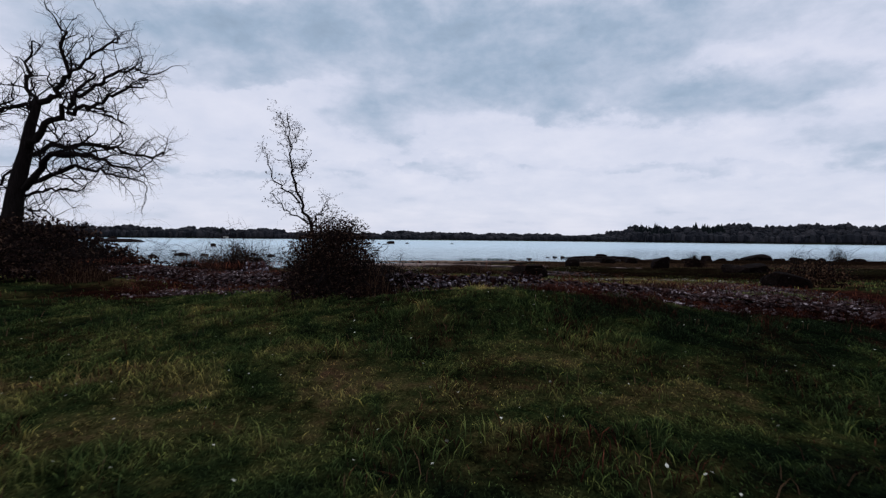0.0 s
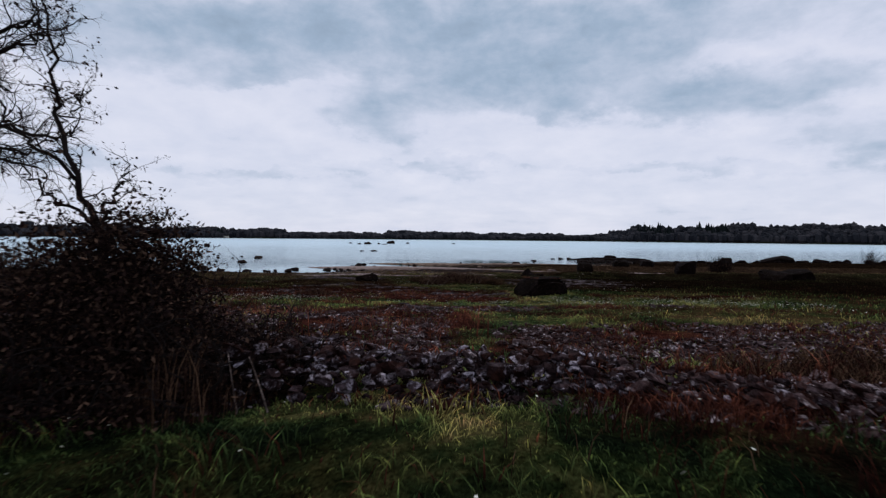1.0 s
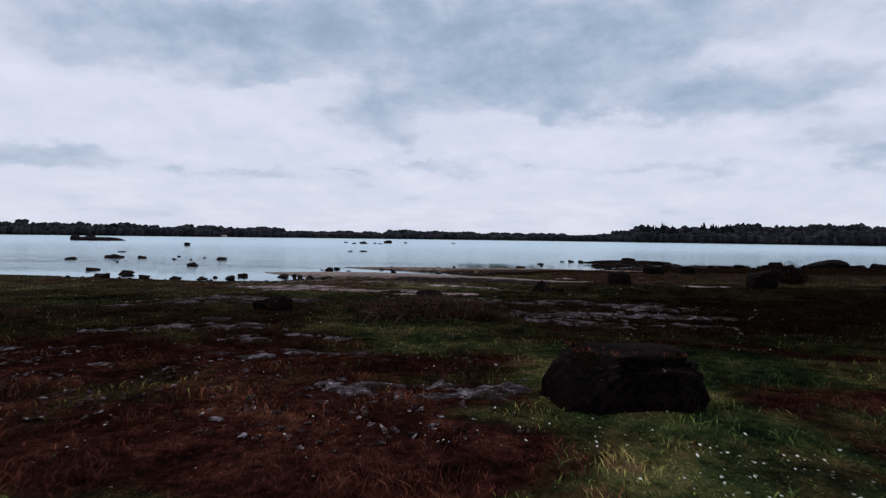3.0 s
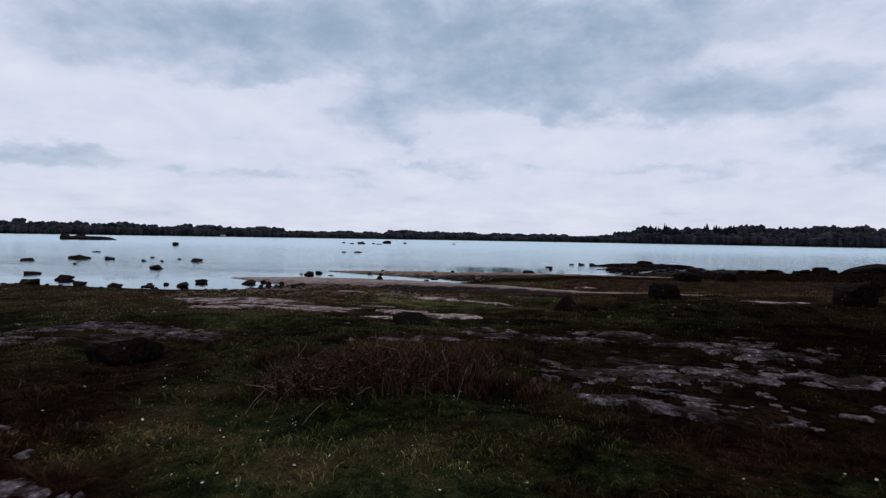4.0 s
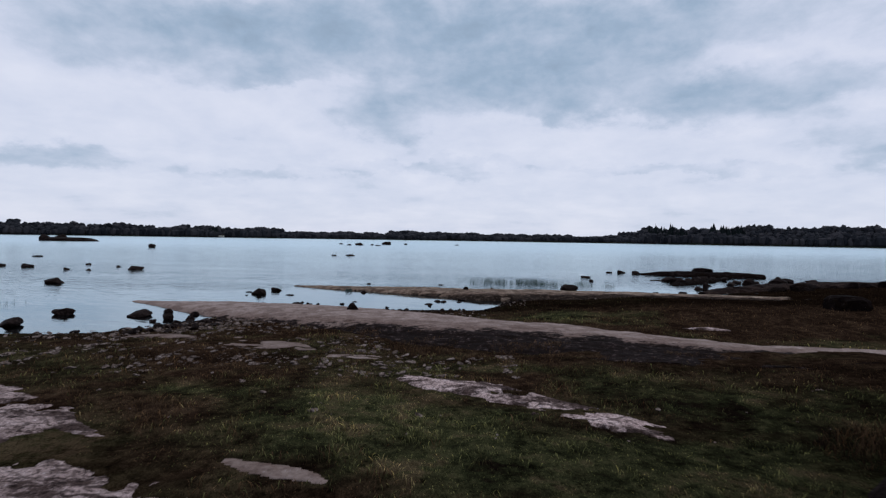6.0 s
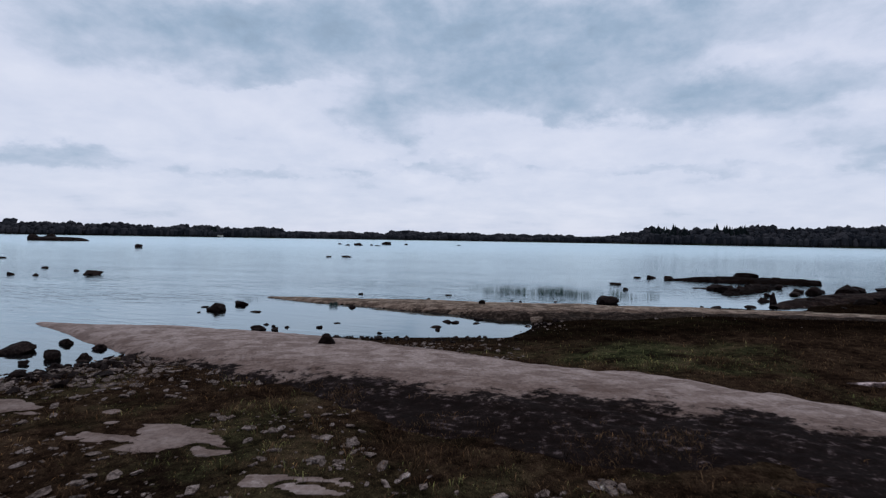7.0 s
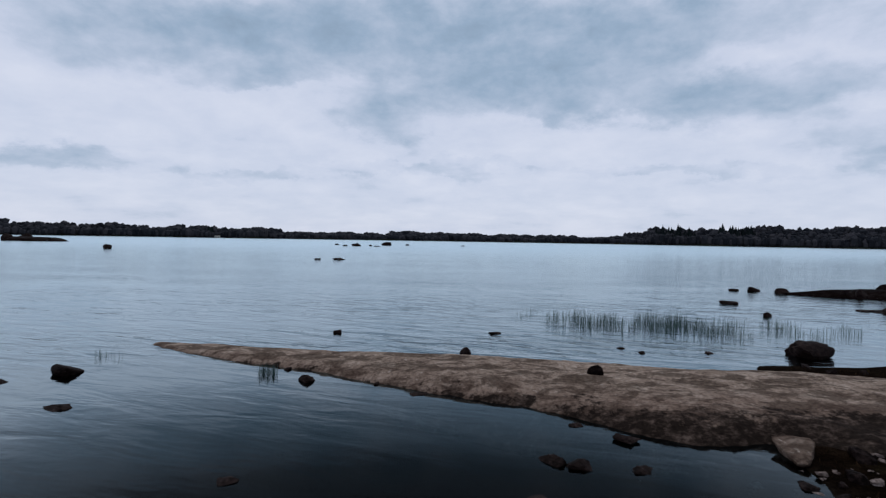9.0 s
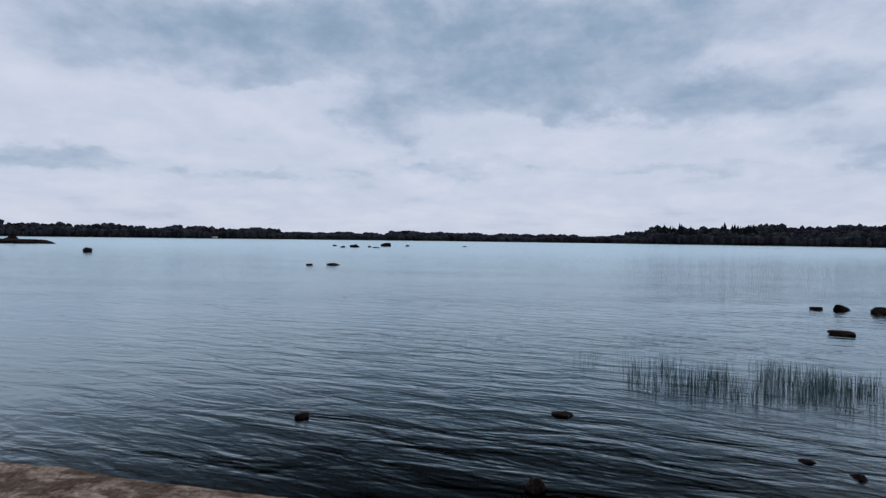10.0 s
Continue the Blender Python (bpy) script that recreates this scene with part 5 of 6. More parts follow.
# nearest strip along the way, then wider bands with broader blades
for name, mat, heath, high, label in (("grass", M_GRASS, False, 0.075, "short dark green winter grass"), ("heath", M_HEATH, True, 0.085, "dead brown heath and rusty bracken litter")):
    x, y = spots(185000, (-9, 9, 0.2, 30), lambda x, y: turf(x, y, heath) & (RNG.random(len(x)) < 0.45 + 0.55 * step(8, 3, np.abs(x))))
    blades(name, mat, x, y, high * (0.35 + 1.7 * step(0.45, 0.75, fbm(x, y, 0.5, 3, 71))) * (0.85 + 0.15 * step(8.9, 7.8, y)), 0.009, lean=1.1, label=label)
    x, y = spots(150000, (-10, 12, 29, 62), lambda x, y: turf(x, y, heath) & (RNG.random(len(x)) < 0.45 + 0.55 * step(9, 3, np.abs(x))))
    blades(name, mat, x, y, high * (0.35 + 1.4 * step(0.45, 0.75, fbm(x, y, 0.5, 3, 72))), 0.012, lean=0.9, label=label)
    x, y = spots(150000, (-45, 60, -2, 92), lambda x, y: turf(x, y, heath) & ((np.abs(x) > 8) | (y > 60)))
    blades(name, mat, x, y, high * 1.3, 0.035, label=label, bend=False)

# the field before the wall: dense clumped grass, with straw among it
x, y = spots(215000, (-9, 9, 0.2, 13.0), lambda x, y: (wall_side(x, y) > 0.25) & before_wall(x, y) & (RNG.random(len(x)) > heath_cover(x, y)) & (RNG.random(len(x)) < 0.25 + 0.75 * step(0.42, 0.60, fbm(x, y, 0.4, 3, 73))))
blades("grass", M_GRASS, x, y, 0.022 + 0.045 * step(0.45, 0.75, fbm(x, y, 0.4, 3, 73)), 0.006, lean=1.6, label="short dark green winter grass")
x, y = spots(6000, (-9, 9, 0.2, 13.0), lambda x, y: (wall_side(x, y) > 0.25) & before_wall(x, y) & (fbm(x, y, 0.8, 3, 74) > 0.5))
blades("straw", M_STRAW, x, y, 0.14, 0.006, lean=0.8, label="thin dry straw stems in the field grass")
# growth over and at the foot of the wall
x, y = spots(40000, (0.4, 10, 6.2, 8.8), lambda x, y: (wall_side(x, y) > 0.2) & (RNG.random(len(x)) < 0.9 * heath_cover(x, y) * step(0.36, 0.56, fbm(x, y, 0.6, 3, 79))))
blades("heath", M_HEATH, x, y, 0.15, 0.007, lean=1.2, label="dead brown growth before the wall")
x, y = spots(24000, (-4, 9, 8.6, 10.3), lambda x, y: (wall_side(x, y) > 0.3) & (RNG.random(len(x)) < step(0.38, 0.56, fbm(x, y, 0.8, 3, 80))))
blades("grass", M_GRASS, x, y, 0.06, 0.007, lean=1.2, label="olive grass behind the wall")
x, y, z = RIDGE_FLANK
ok = (RNG.random(len(x)) < step(0.46, 0.60, fbm(x, y, 0.9, 4, 83)) * 0.9) & (np.abs(x) < 16)
pick = np.repeat(np.flatnonzero(ok), 5)
x, y, z = x[pick] + RNG.normal(0, 0.05, len(pick)), y[pick] + RNG.normal(0, 0.05, len(pick)), z[pick] - 0.03
blades("heath", M_HEATH, x, y, 0.11, 0.010, lean=1.2, z=z, label="dark moss and dead grass clinging to the ridge flank")
x, y = spots(110000, (-14, 12, 5, 19), lambda x, y: (wall_side(x, y) < 0.75) & (wall_side(x, y) > 0.25) & (RNG.random(len(x)) < step(0.35, 0.55, fbm(x, y, 0.9, 3, 75)) * (1 - 0.92 * step(-1.9, -1.4, x) * step(5.0, 3.5, x))))
blades("heath", M_HEATH, x, y, 0.16, 0.010, lean=1.0, label="dead brown growth along the foot of the wall")
x, y = spots(30000, (-14, 12, 5, 19), lambda x, y: (wall_side(x, y) < 0.32) & (RNG.random(len(x)) < step(0.42, 0.60, fbm(x, y, 1.3, 3, 76)) * (1 - 0.85 * step(-2.2, -1.4, x) * step(1.3, 0.7, x))))
blades("heath", M_HEATH, x, y, 0.20, 0.010, lean=1.1, z=ground_z(x, y) + 0.28 + 0.2 * step(1.2, 0.2, x), label="dead brown growth trailing over the wall top")

x, y = spots(110000, (-14, 12, 5, 19), lambda x, y: (wall_side(x, y) < 0.6) & (RNG.random(len(x)) < step(0.42, 0.52, fbm(x, y, 0.35, 3, 86)) * (1 - 0.45 * step(-1.8, -1.2, x) * step(1.4, 0.8, x))))
blades("heath", M_HEATH, x, y, 0.06, 0.012, lean=1.6, z=ground_z(x, y) + 0.05 + np.interp(x, [-6, -3.5, -1.2, 0.4, 1.4, 3.2, 9], [0.30, 0.34, 0.36, 0.28, 0.24, 0.18, 0.18]) * step(0.5, 0.15, wall_side(x, y)), label="rusty moss and dead grass over the wall stones")

x, y = spots(26000, (-10, 9, 9, 18), lambda x, y: (RNG.random(len(x)) < rubble_share(x, y) * (0.25 + step(11.0, 13.5, y)) * step(0.42, 0.58, fbm(x, y, 0.9, 3, 77))))
blades("heath", M_HEATH, x, y, 0.09, 0.010, lean=1.4, label="dead brown stalks standing among the rubble")

x, y = spots(16000, (-10, 9, 10.5, 18), lambda x, y: RNG.random(len(x)) < rubble_share(x, y) * step(0.30, 0.55, fbm(x, y, 1.1, 3, 78)))
blades("grass", M_GRASS, x, y, 0.06, 0.010, lean=1.0, label="sparse grass standing among the rubble", bend=False)

x, y = spots(900, (2.95, 4.3, 22.6, 23.3), lambda x, y: fbm(x, y, 0.3, 3, 85) > 0.46)
blades("heath", M_HEATH, x, y, 0.05, 0.008, lean=1.4, z=float(ground_z(3.62, 22.95)) + 0.62 + 0.0 * x, label="dead brown grass and moss on the flat boulder top")

# taller dry tussocks
def tussock(cx, cy, radius, count, high, mat, label, name="grass_tussock", wide=0.012, lean=0.9):
    r, a = radius * np.sqrt(RNG.random(count)), RNG.uniform(0, 6.283, count)
    x, y = cx + r * np.cos(a), cy + r * np.sin(a) * 0.7
    h = high * (1.1 - 0.7 * (r / radius) ** 2)
    return tagged(blades(name, mat, x, y, h, wide, lean), label, "tussock", "tussocks of long grass", "stuff")


DRY = "tall tussock of dry straw-coloured grass"
for x, y, r, n, h in [(0.7, 32.4, 1.5, 3600, 0.62), (-0.5, 31.9, 0.9, 1300, 0.45), (1.8, 32.9, 0.9, 1200, 0.5), (-10.6, 12.2, 0.9, 1600, 0.5), (-7.6, 16.9, 0.9, 900, 0.55), (-8.9, 17.4, 0.8, 800, 0.5),
                      (3.0, 9.3, 0.6, 900, 0.32), (4.2, 9.6, 0.7, 1000, 0.35), (-9.8, 19.0, 1.4, 1400, 0.5), (3.6, 8.9, 0.4, 500, 0.32), (-12.5, 27.0, 1.6, 1500, 0.6), (-4.8, 22.8, 0.7, 500, 0.25)]:
    tussock(x, y, r, n, h, M_STRAW, DRY)
for x, y, r, n, h in [(-2.2, 10.0, 0.6, 260, 0.10), (0.6, 10.2, 0.5, 180, 0.09)]:
    tussock(x, y, r, n, h, M_GRASS, "tuft of long green grass among the rubble")
for x, y, r, n, h in [(2.6, 31.8, 0.9, 1000, 0.3), (2.7, 34.4, 1.0, 1200, 0.34), (-1.4, 34.0, 0.9, 900, 0.3), (8.5, 46.5, 1.6, 1500, 0.35), (-12.5, 30.5, 2.0, 1500, 0.5)]:
    tussock(x, y, r, n, h, M_HEATH, "dark brown tussock of dead heath", "heath_tussock")

# small white flowers: eight-sided heads just over the grass
def flowers(name, count, box, keep, label, size=0.0125):
    x, y = spots(count, box, keep)
    n = len(x)
    z = ground_z(x, y) + RNG.uniform(0.05, 0.12, n)
    r = size * RNG.uniform(0.6, 1.25, n)
    th = np.arange(6) * math.pi / 3
    tiltx, tilty = RNG.normal(0, 0.35, (n, 1)), RNG.normal(-0.25, 0.35, (n, 1))
    ox, oy = r[:, None] * np.cos(th), r[:, None] * np.sin(th)
    ring = np.stack([x[:, None] + ox, y[:, None] + oy, z[:, None] + ox * tiltx + oy * tilty - 0.1 * r[:, None]], -1)
    heart = np.stack([x, y, z + 0.15 * r], -1)[:, None]
    V = np.concatenate([heart, ring], 1).reshape(-1, 3)
    i = np.arange(n)[:, None] * 7
    F = np.concatenate([i + [0, 1 + k, 1 + (k + 1) % 6] for k in range(6)])
    return tagged(new(name, raw_mesh(name, V, F, M_PETAL)), label, "flowers", kind="stuff")


def meadow(x, y):
    share = step(17.2, 18.2, y) * step(22.6, 20.8, y) + 0.20 * step(13.5, 15, y) * step(22, 18, y)
    share = np.maximum(share, 0.10 * step(24, 28, y) * step(40, 36, y))
    return (RNG.random(len(x)) < share * (0.10 + step(0.46, 0.64, fbm(x, y, 1.3, 3, 81))) * (1 - 0.9 * heath_cover(x, y))) & ~on_rock(x, y)


flowers("daisies", 42000, (-8, 11, 13, 40), meadow, "small white daisies scattered over the green turf")
flowers("daisies", 900, (-9, 9, 0.5, 8.4), lambda x, y: RNG.random(len(x)) < 0.3, "sparse small white daisies in the field grass", 0.011)


# ---- reeds in the shallows ----
def reed_bed(cx, cy, a, b, count, high, label):
    r, t = np.sqrt(RNG.random(count)), RNG.uniform(0, 6.283, count)
    x, y = cx + a * r * np.cos(t), cy + b * r * np.sin(t)
    ok = fbm(x, y, 1.1, 3, 91) > 0.42
    return tagged(blades("reed_bed", M_REED, x[ok], y[ok], high, 0.008, 0.16, z=np.full(ok.sum(), -0.05)), label, "reeds", "reed beds in the lake", "stuff")


reed_bed(6.6, 84.4, 3.6, 1.7, 2400, 0.55, "thin grey-green reeds standing in shallow water")
reed_bed(11.5, 82.8, 4.4, 1.9, 2000, 0.5, "thin grey-green reeds standing in shallow water")
reed_bed(3.0, 86.2, 2.4, 1.2, 260, 0.4, "sparse grey-green reeds standing in shallow water")
reed_bed(-6.2, 74.9, 0.26, 0.16, 170, 0.32, "small dark clump of rushes in the cove")
reed_bed(-11.6, 76.4, 0.5, 0.2, 60, 0.3, "sparse thin rushes beyond the cove")
reed_bed(-24.5, 65.5, 3.0, 1.2, 200, 0.3, "sparse thin rushes beyond the stones")


# ---- bare trees and bushes ----
class Wood:
    """Collects tapered limbs as tubes for one mesh."""

    def __init__(self):
        self.V, self.F, self.base = [], [], 0

    def tube(self, pts, radii, sides=6):
        pts = np.asarray(pts, float)
        t = np.gradient(pts, axis=0)
        t /= np.linalg.norm(t, axis=1)[:, None] + 1e-9
        ref = np.array([0.31, 0.87, 0.38])
        u = np.cross(t, ref)
        u /= np.linalg.norm(u, axis=1)[:, None] + 1e-9
        v = np.cross(t, u)
        a = np.arange(sides) * 2 * math.pi / sides
        ring = pts[:, None] + np.asarray(radii)[:, None, None] * (np.cos(a)[None, :, None] * u[:, None] + np.sin(a)[None, :, None] * v[:, None])
        self.V.append(ring.reshape(-1, 3))
        i = np.arange(len(pts) - 1)[:, None] * sides
        k = np.arange(sides)[None]
        k2 = (k + 1) % sides
        q = np.stack([i + k, i + k2, i + sides + k2, i + sides + k], -1).reshape(-1, 4) + self.base
        self.F.append(q)
        self.base += len(pts) * sides

    def mesh(self, name, mat):
        return raw_mesh(name, np.concatenate(self.V), np.concatenate(self.F), mat, True)


def grow(wood, tips, p, d, length, radius, depth, r, bendiness=0.22, droop=0.0, fork=(2, 3), shrink=0.68):
    """A crooked branch and its children."""
    n = 5 if depth > 1 else 4
    pts, q = [np.array(p)], np.array(d, float)
    for _ in range(n - 1):
        q = q + np.array([r.gauss(0, bendiness), r.gauss(0, bendiness), r.gauss(0, bendiness) + droop])
        q /= np.linalg.norm(q)
        pts.append(pts[-1] + q * length / (n - 1))
    end = radius * (0.62 if depth else 0.35)
    wood.tube(pts, np.linspace(radius, end, n), 6 if radius > 0.05 else (4 if radius > 0.014 else 3))
    if depth == 0:
        tips.append(pts[-1])
        return
    for k in range(r.randint(*fork)):
        at = pts[-1] if k == 0 else pts[r.randint(1, n - 1)]
        spread = 0.35 if k == 0 else 0.85
        nd = q + np.array([r.gauss(0, spread), r.gauss(0, spread), r.gauss(0.05, spread * 0.8)])
        nd /= np.linalg.norm(nd)
        grow(wood, tips, at, nd, length * shrink * r.uniform(0.75, 1.15), end * (0.95 if k == 0 else 0.7), depth - 1, r, bendiness, droop, fork, shrink)


def bare_tree(x, y, limbs, trunk, label, seed, depth=4, length=1.2, spacing=0.34, twig=0.030, bend=0.26, leaf=0.0, fork=(2, 4)):
    """A leafless tree: a trunk and main limbs along given lines, with branching twigs along each limb."""
    z = float(ground_z(x, y))
    root = holder("bare_tree", (x, y, z), label, "tree")
    r = random.Random(seed)
    body, crown, tips = Wood(), Wood(), []

    def line(points, n=14, wob=0.05):
        pts = np.array(points, float)
        k = np.linspace(0, 1, len(pts))
        s = np.linspace(0, 1, n)
        out = np.stack([np.interp(s, k, pts[:, c]) for c in range(3)], 1)
        sm = np.pad(out, ((1, 1), (0, 0)), "edge")
        out[1:-1] = ((sm[:-2] + sm[1:-1] + sm[2:]) / 3)[1:-1]
        out[1:-1] += np.array([[r.gauss(0, wob) for _ in range(3)] for _ in range(n - 2)])
        return out

    pts = line(trunk[0], 12, 0.04)
    body.tube(pts, np.linspace(trunk[1], trunk[2], 12) * (1 + 0.35 * np.exp(-np.arange(12) / 1.2)), 12)
    for points, r0, r1 in limbs:
        pts = line(points, 16, 0.10 if r0 > 0.05 else 0.03)
        radii = np.linspace(r0, r1, 16)
        crown.tube(pts, radii, 7)
        run = np.linalg.norm(np.diff(pts, axis=0), axis=1).sum()
        for k in range(int(run / spacing)):
            i = 2 + int((k + r.random()) / (run / spacing) * 13)
            d = pts[min(i + 1, 15)] - pts[i - 1]
            d = d / np.linalg.norm(d) * 0.8 + np.array([r.gauss(0, 0.6), r.gauss(0, 0.6), r.gauss(0.15, 0.6)])
            d /= np.linalg.norm(d)
            grow(crown, tips, pts[i], d, length * r.uniform(0.6, 1.1), min(radii[i] * 0.5, twig * 1.6), depth - 1, r, bend, 0.0, fork)
        grow(crown, tips, pts[-1], pts[-1] - pts[-2], length, r1, depth - 1, r, bend, 0.0, fork)
    part("trunk", body.mesh("trunk", M_BARK), root)
    part("crown", crown.mesh("crown", M_BARK), root)
    if leaf:
        rng = np.random.default_rng(seed)
        P = np.repeat(np.array(tips), 2, 0) + rng.normal(0, 0.03, (2 * len(tips), 3))
        a, b = rng.normal(0, leaf, P.shape), rng.normal(0, leaf * 0.6, P.shape)
        V = np.stack([P - a, P - b, P + a, P + b], 1).reshape(-1, 3)
        part("foliage", raw_mesh("foliage", V, np.arange(len(V)).reshape(-1, 4), M_BRAMBLE), root, "few small dark leaves left on the twigs")
    return root


# the big leaning tree and one beyond it, by the hedge
bare_tree(-22.0, 23.7, [
    ([(1.0, 0, 8.7), (1.9, 0.2, 9.4), (2.3, 0.3, 10.3), (2.1, 0.2, 11.4), (2.1, 0.1, 12.4)], 0.16, 0.05),
    ([(2.3, 0.3, 10.1), (3.0, 0.4, 10.9), (4.2, 0.3, 11.7), (5.0, 0.2, 12.0)], 0.09, 0.035),
    ([(2.8, 0.3, 9.1), (4.2, 0.5, 10.1), (5.3, 0.5, 10.6), (6.3, 0.3, 10.3)], 0.10, 0.035),
    ([(0.5, 0, 6.5), (1.6, -0.4, 7.5), (2.9, -0.6, 8.2), (3.3, -0.5, 9.1), (4.2, -0.4, 10.0)], 0.19, 0.05),
    ([(2.9, -0.6, 8.1), (4.2, -0.8, 8.3), (5.4, -0.9, 8.8), (6.4, -0.8, 9.4), (6.9, -0.7, 9.7)], 0.11, 0.035),
    ([(4.2, -0.8, 8.3), (5.0, -0.9, 8.0), (5.8, -1.0, 7.5)], 0.06, 0.025),
    ([(0.4, 0, 6.0), (2.0, 0.6, 6.8), (3.6, 0.8, 6.8), (4.8, 0.9, 6.4), (6.2, 0.8, 6.2), (6.8, 0.8, 6.3)], 0.13, 0.035),
] + [
    ([(0.3, 0, 4.4), (1.6, -0.7, 5.5), (3.0, -1.0, 6.1), (4.4, -1.1, 6.0), (5.5, -1.1, 5.4), (6.8, -1.2, 5.15)], 0.18, 0.035),
    ([(0.4, 0, 4.6), (1.8, 0.2, 5.3), (3.4, 0.3, 5.6), (4.4, 0.4, 5.1), (5.9, 0.3, 4.9)], 0.12, 0.035),
    ([(0.0, 0, 4.0), (1.4, 0.4, 4.5), (2.8, 0.5, 4.4)], 0.08, 0.03),
    ([(0.9, 0, 8.4), (0.0, -0.3, 8.5), (-1.0, -0.5, 8.0), (-2.4, -0.5, 7.8)], 0.12, 0.04),
    ([(0.9, 0, 8.5), (0.1, 0.5, 9.6), (-0.2, 0.7, 10.8), (0.2, 0.6, 12.0)], 0.12, 0.04),
    ([(0.0, 0, 3.4), (1.0, 0.1, 3.4), (1.6, 0.1, 2.9)], 0.06, 0.02),
], ([(-0.9, 0, -0.1), (-0.5, 0, 2.4), (-0.15, 0, 4.3), (0.25, 0, 6.0), (0.6, 0, 7.4), (1.0, 0, 8.8)], 0.52, 0.17), "large bare winter tree with crooked spreading limbs behind a hedge", 5, length=1.05, spacing=0.30)
bare_tree(-27.5, 25.2, [
    ([(0.2, 0, 4.0), (1.6, -0.4, 6.0), (3.0, -0.6, 8.2), (4.2, -0.4, 9.4)], 0.14, 0.04),
    ([(0.2, 0, 4.4), (0.6, 0.3, 7.0), (1.2, 0.3, 9.6), (1.2, 0.2, 11.4)], 0.15, 0.04),
    ([(0.1, 0, 3.0), (1.8, 0.2, 4.4), (3.2, 0.3, 5.0), (4.6, 0.3, 6.4)], 0.12, 0.04),
    ([(0.1, 0, 3.6), (-1.6, 0.2, 5.4), (-2.6, 0.3, 7.4)], 0.12, 0.04),
], ([(0, 0, -0.1), (0.1, 0, 2.2), (0.2, 0, 4.6)], 0.38, 0.22), "bare winter tree with upright crooked limbs behind a hedge", 9)


def bramble(cx, cy, lobes, stems, leaves, label, seed, name="bramble_bush", mat=None, category="bush", leaf=0.035, stem_len=0.8, stem_mat=None, arch=-0.06):
    """A thicket: arching stems rising from the ground and small leaves filling uneven lobes (dx, dy, dz, rx, ry, rz)."""
    z0 = float(ground_z(cx, cy))
    root = holder(name, (cx, cy, z0), label, category)
    r, rng = random.Random(seed), np.random.default_rng(seed)
    wood, tips = Wood(), []
    size = np.array([l[3] * l[4] * l[5] for l in lobes])
    pick = rng.choice(len(lobes), leaves, p=size / size.sum())
    L = np.array(lobes)[pick]
    d = rng.normal(size=(leaves, 3))
    d /= np.linalg.norm(d, axis=1)[:, None]
    rad = rng.random(leaves)[:, None] ** 0.45 * (0.8 + 0.45 * rng.random((leaves, 1)))
    P = L[:, :3] + d * rad * L[:, 3:]
    P = P[P[:, 2] > 0.02 + ground_z(cx + P[:, 0], cy + P[:, 1]) - z0]
    n = len(P)
    a, b = rng.normal(size=(n, 3)), rng.normal(size=(n, 3))
    a /= np.linalg.norm(a, axis=1)[:, None]
    b -= a * (a * b).sum(1)[:, None]
    b /= np.linalg.norm(b, axis=1)[:, None]
    s = leaf * rng.uniform(0.6, 1.5, (n, 1))
    V = np.stack([P - a * s, P - b * s * 0.45, P + a * s, P + b * s * 0.45], 1).reshape(-1, 3)
    part("foliage", raw_mesh("foliage", V, np.arange(4 * n).reshape(-1, 4), mat or M_BRAMBLE), root)
    for _ in range(stems):
        l = lobes[r.randrange(len(lobes))]
        ang, rr = r.uniform(0, 6.283), math.sqrt(r.random())
        px, py = l[0] + l[3] * 0.8 * rr * math.cos(ang), l[1] + l[4] * 0.8 * rr * math.sin(ang)
        foot = float(ground_z(cx + px, cy + py)) - z0
        rise = max(0.15, (l[2] + l[5] * 0.8 * math.sqrt(1 - rr * rr * 0.9)) - foot)
        grow(wood, tips, (px, py, foot + rise * r.uniform(0.0, 0.7)), (0.5 * math.cos(ang), 0.5 * math.sin(ang), 0.9), stem_len * r.uniform(0.5, 1.2), 0.010, 2, r, 0.3, arch)
    part("bramble_stem", wood.mesh("bramble_stem", stem_mat or M_BARK), root)["kind"] = "stuff"
    return root


bramble(-2.8, 8.6, [(0, 0, 0.75, 0.85, 0.75, 0.85), (0.4, -0.15, 0.45, 0.7, 0.65, 0.55), (-0.35, 0.1, 0.6, 0.6, 0.7, 0.65), (0.15, 0.1, 1.15, 0.55, 0.5, 0.45), (0.9, 0.1, 0.32, 0.55, 0.5, 0.40), (1.35, 0.15, 0.22, 0.40, 0.5, 0.34), (0.5, -0.6, 0.18, 0.9, 0.5, 0.26), (-0.25, -0.6, 0.25, 0.6, 0.5, 0.35)], 210, 50000,
        "dense dark bramble thicket growing over the stone wall", 3, leaf=0.021, stem_len=0.42)
bramble(-17.5, 20.2, [(-5, 1.2, 1.0, 2.6, 1.6, 1.35), (-2.2, 0.6, 0.95, 2.2, 1.5, 1.2), (0.4, 0, 0.85, 2.0, 1.4, 1.0), (2.6, -0.6, 0.6, 1.8, 1.2, 0.8), (4.6, -1.4, 0.4, 1.4, 1.0, 0.6), (-8, 2.2, 1.1, 2.6, 1.8, 1.4), (-11, 3, 1.2, 2.6, 2, 1.5), (-3, 0.4, 1.8, 1.2, 1.0, 0.6), (-5.5, 0.8, 2.1, 1.6, 1.0, 0.8), (-1.5, 0.3, 1.8, 1.6, 1.1, 0.9), (0.3, 0.2, 1.5, 1.5, 1.1, 0.95), (2.4, -0.5, 0.9, 1.3, 1.0, 0.7)], 220, 62000,
        "long dark overgrown hedge of brambles and thorn", 8, name="hedge", category="hedge", leaf=0.075, stem_len=1.5)
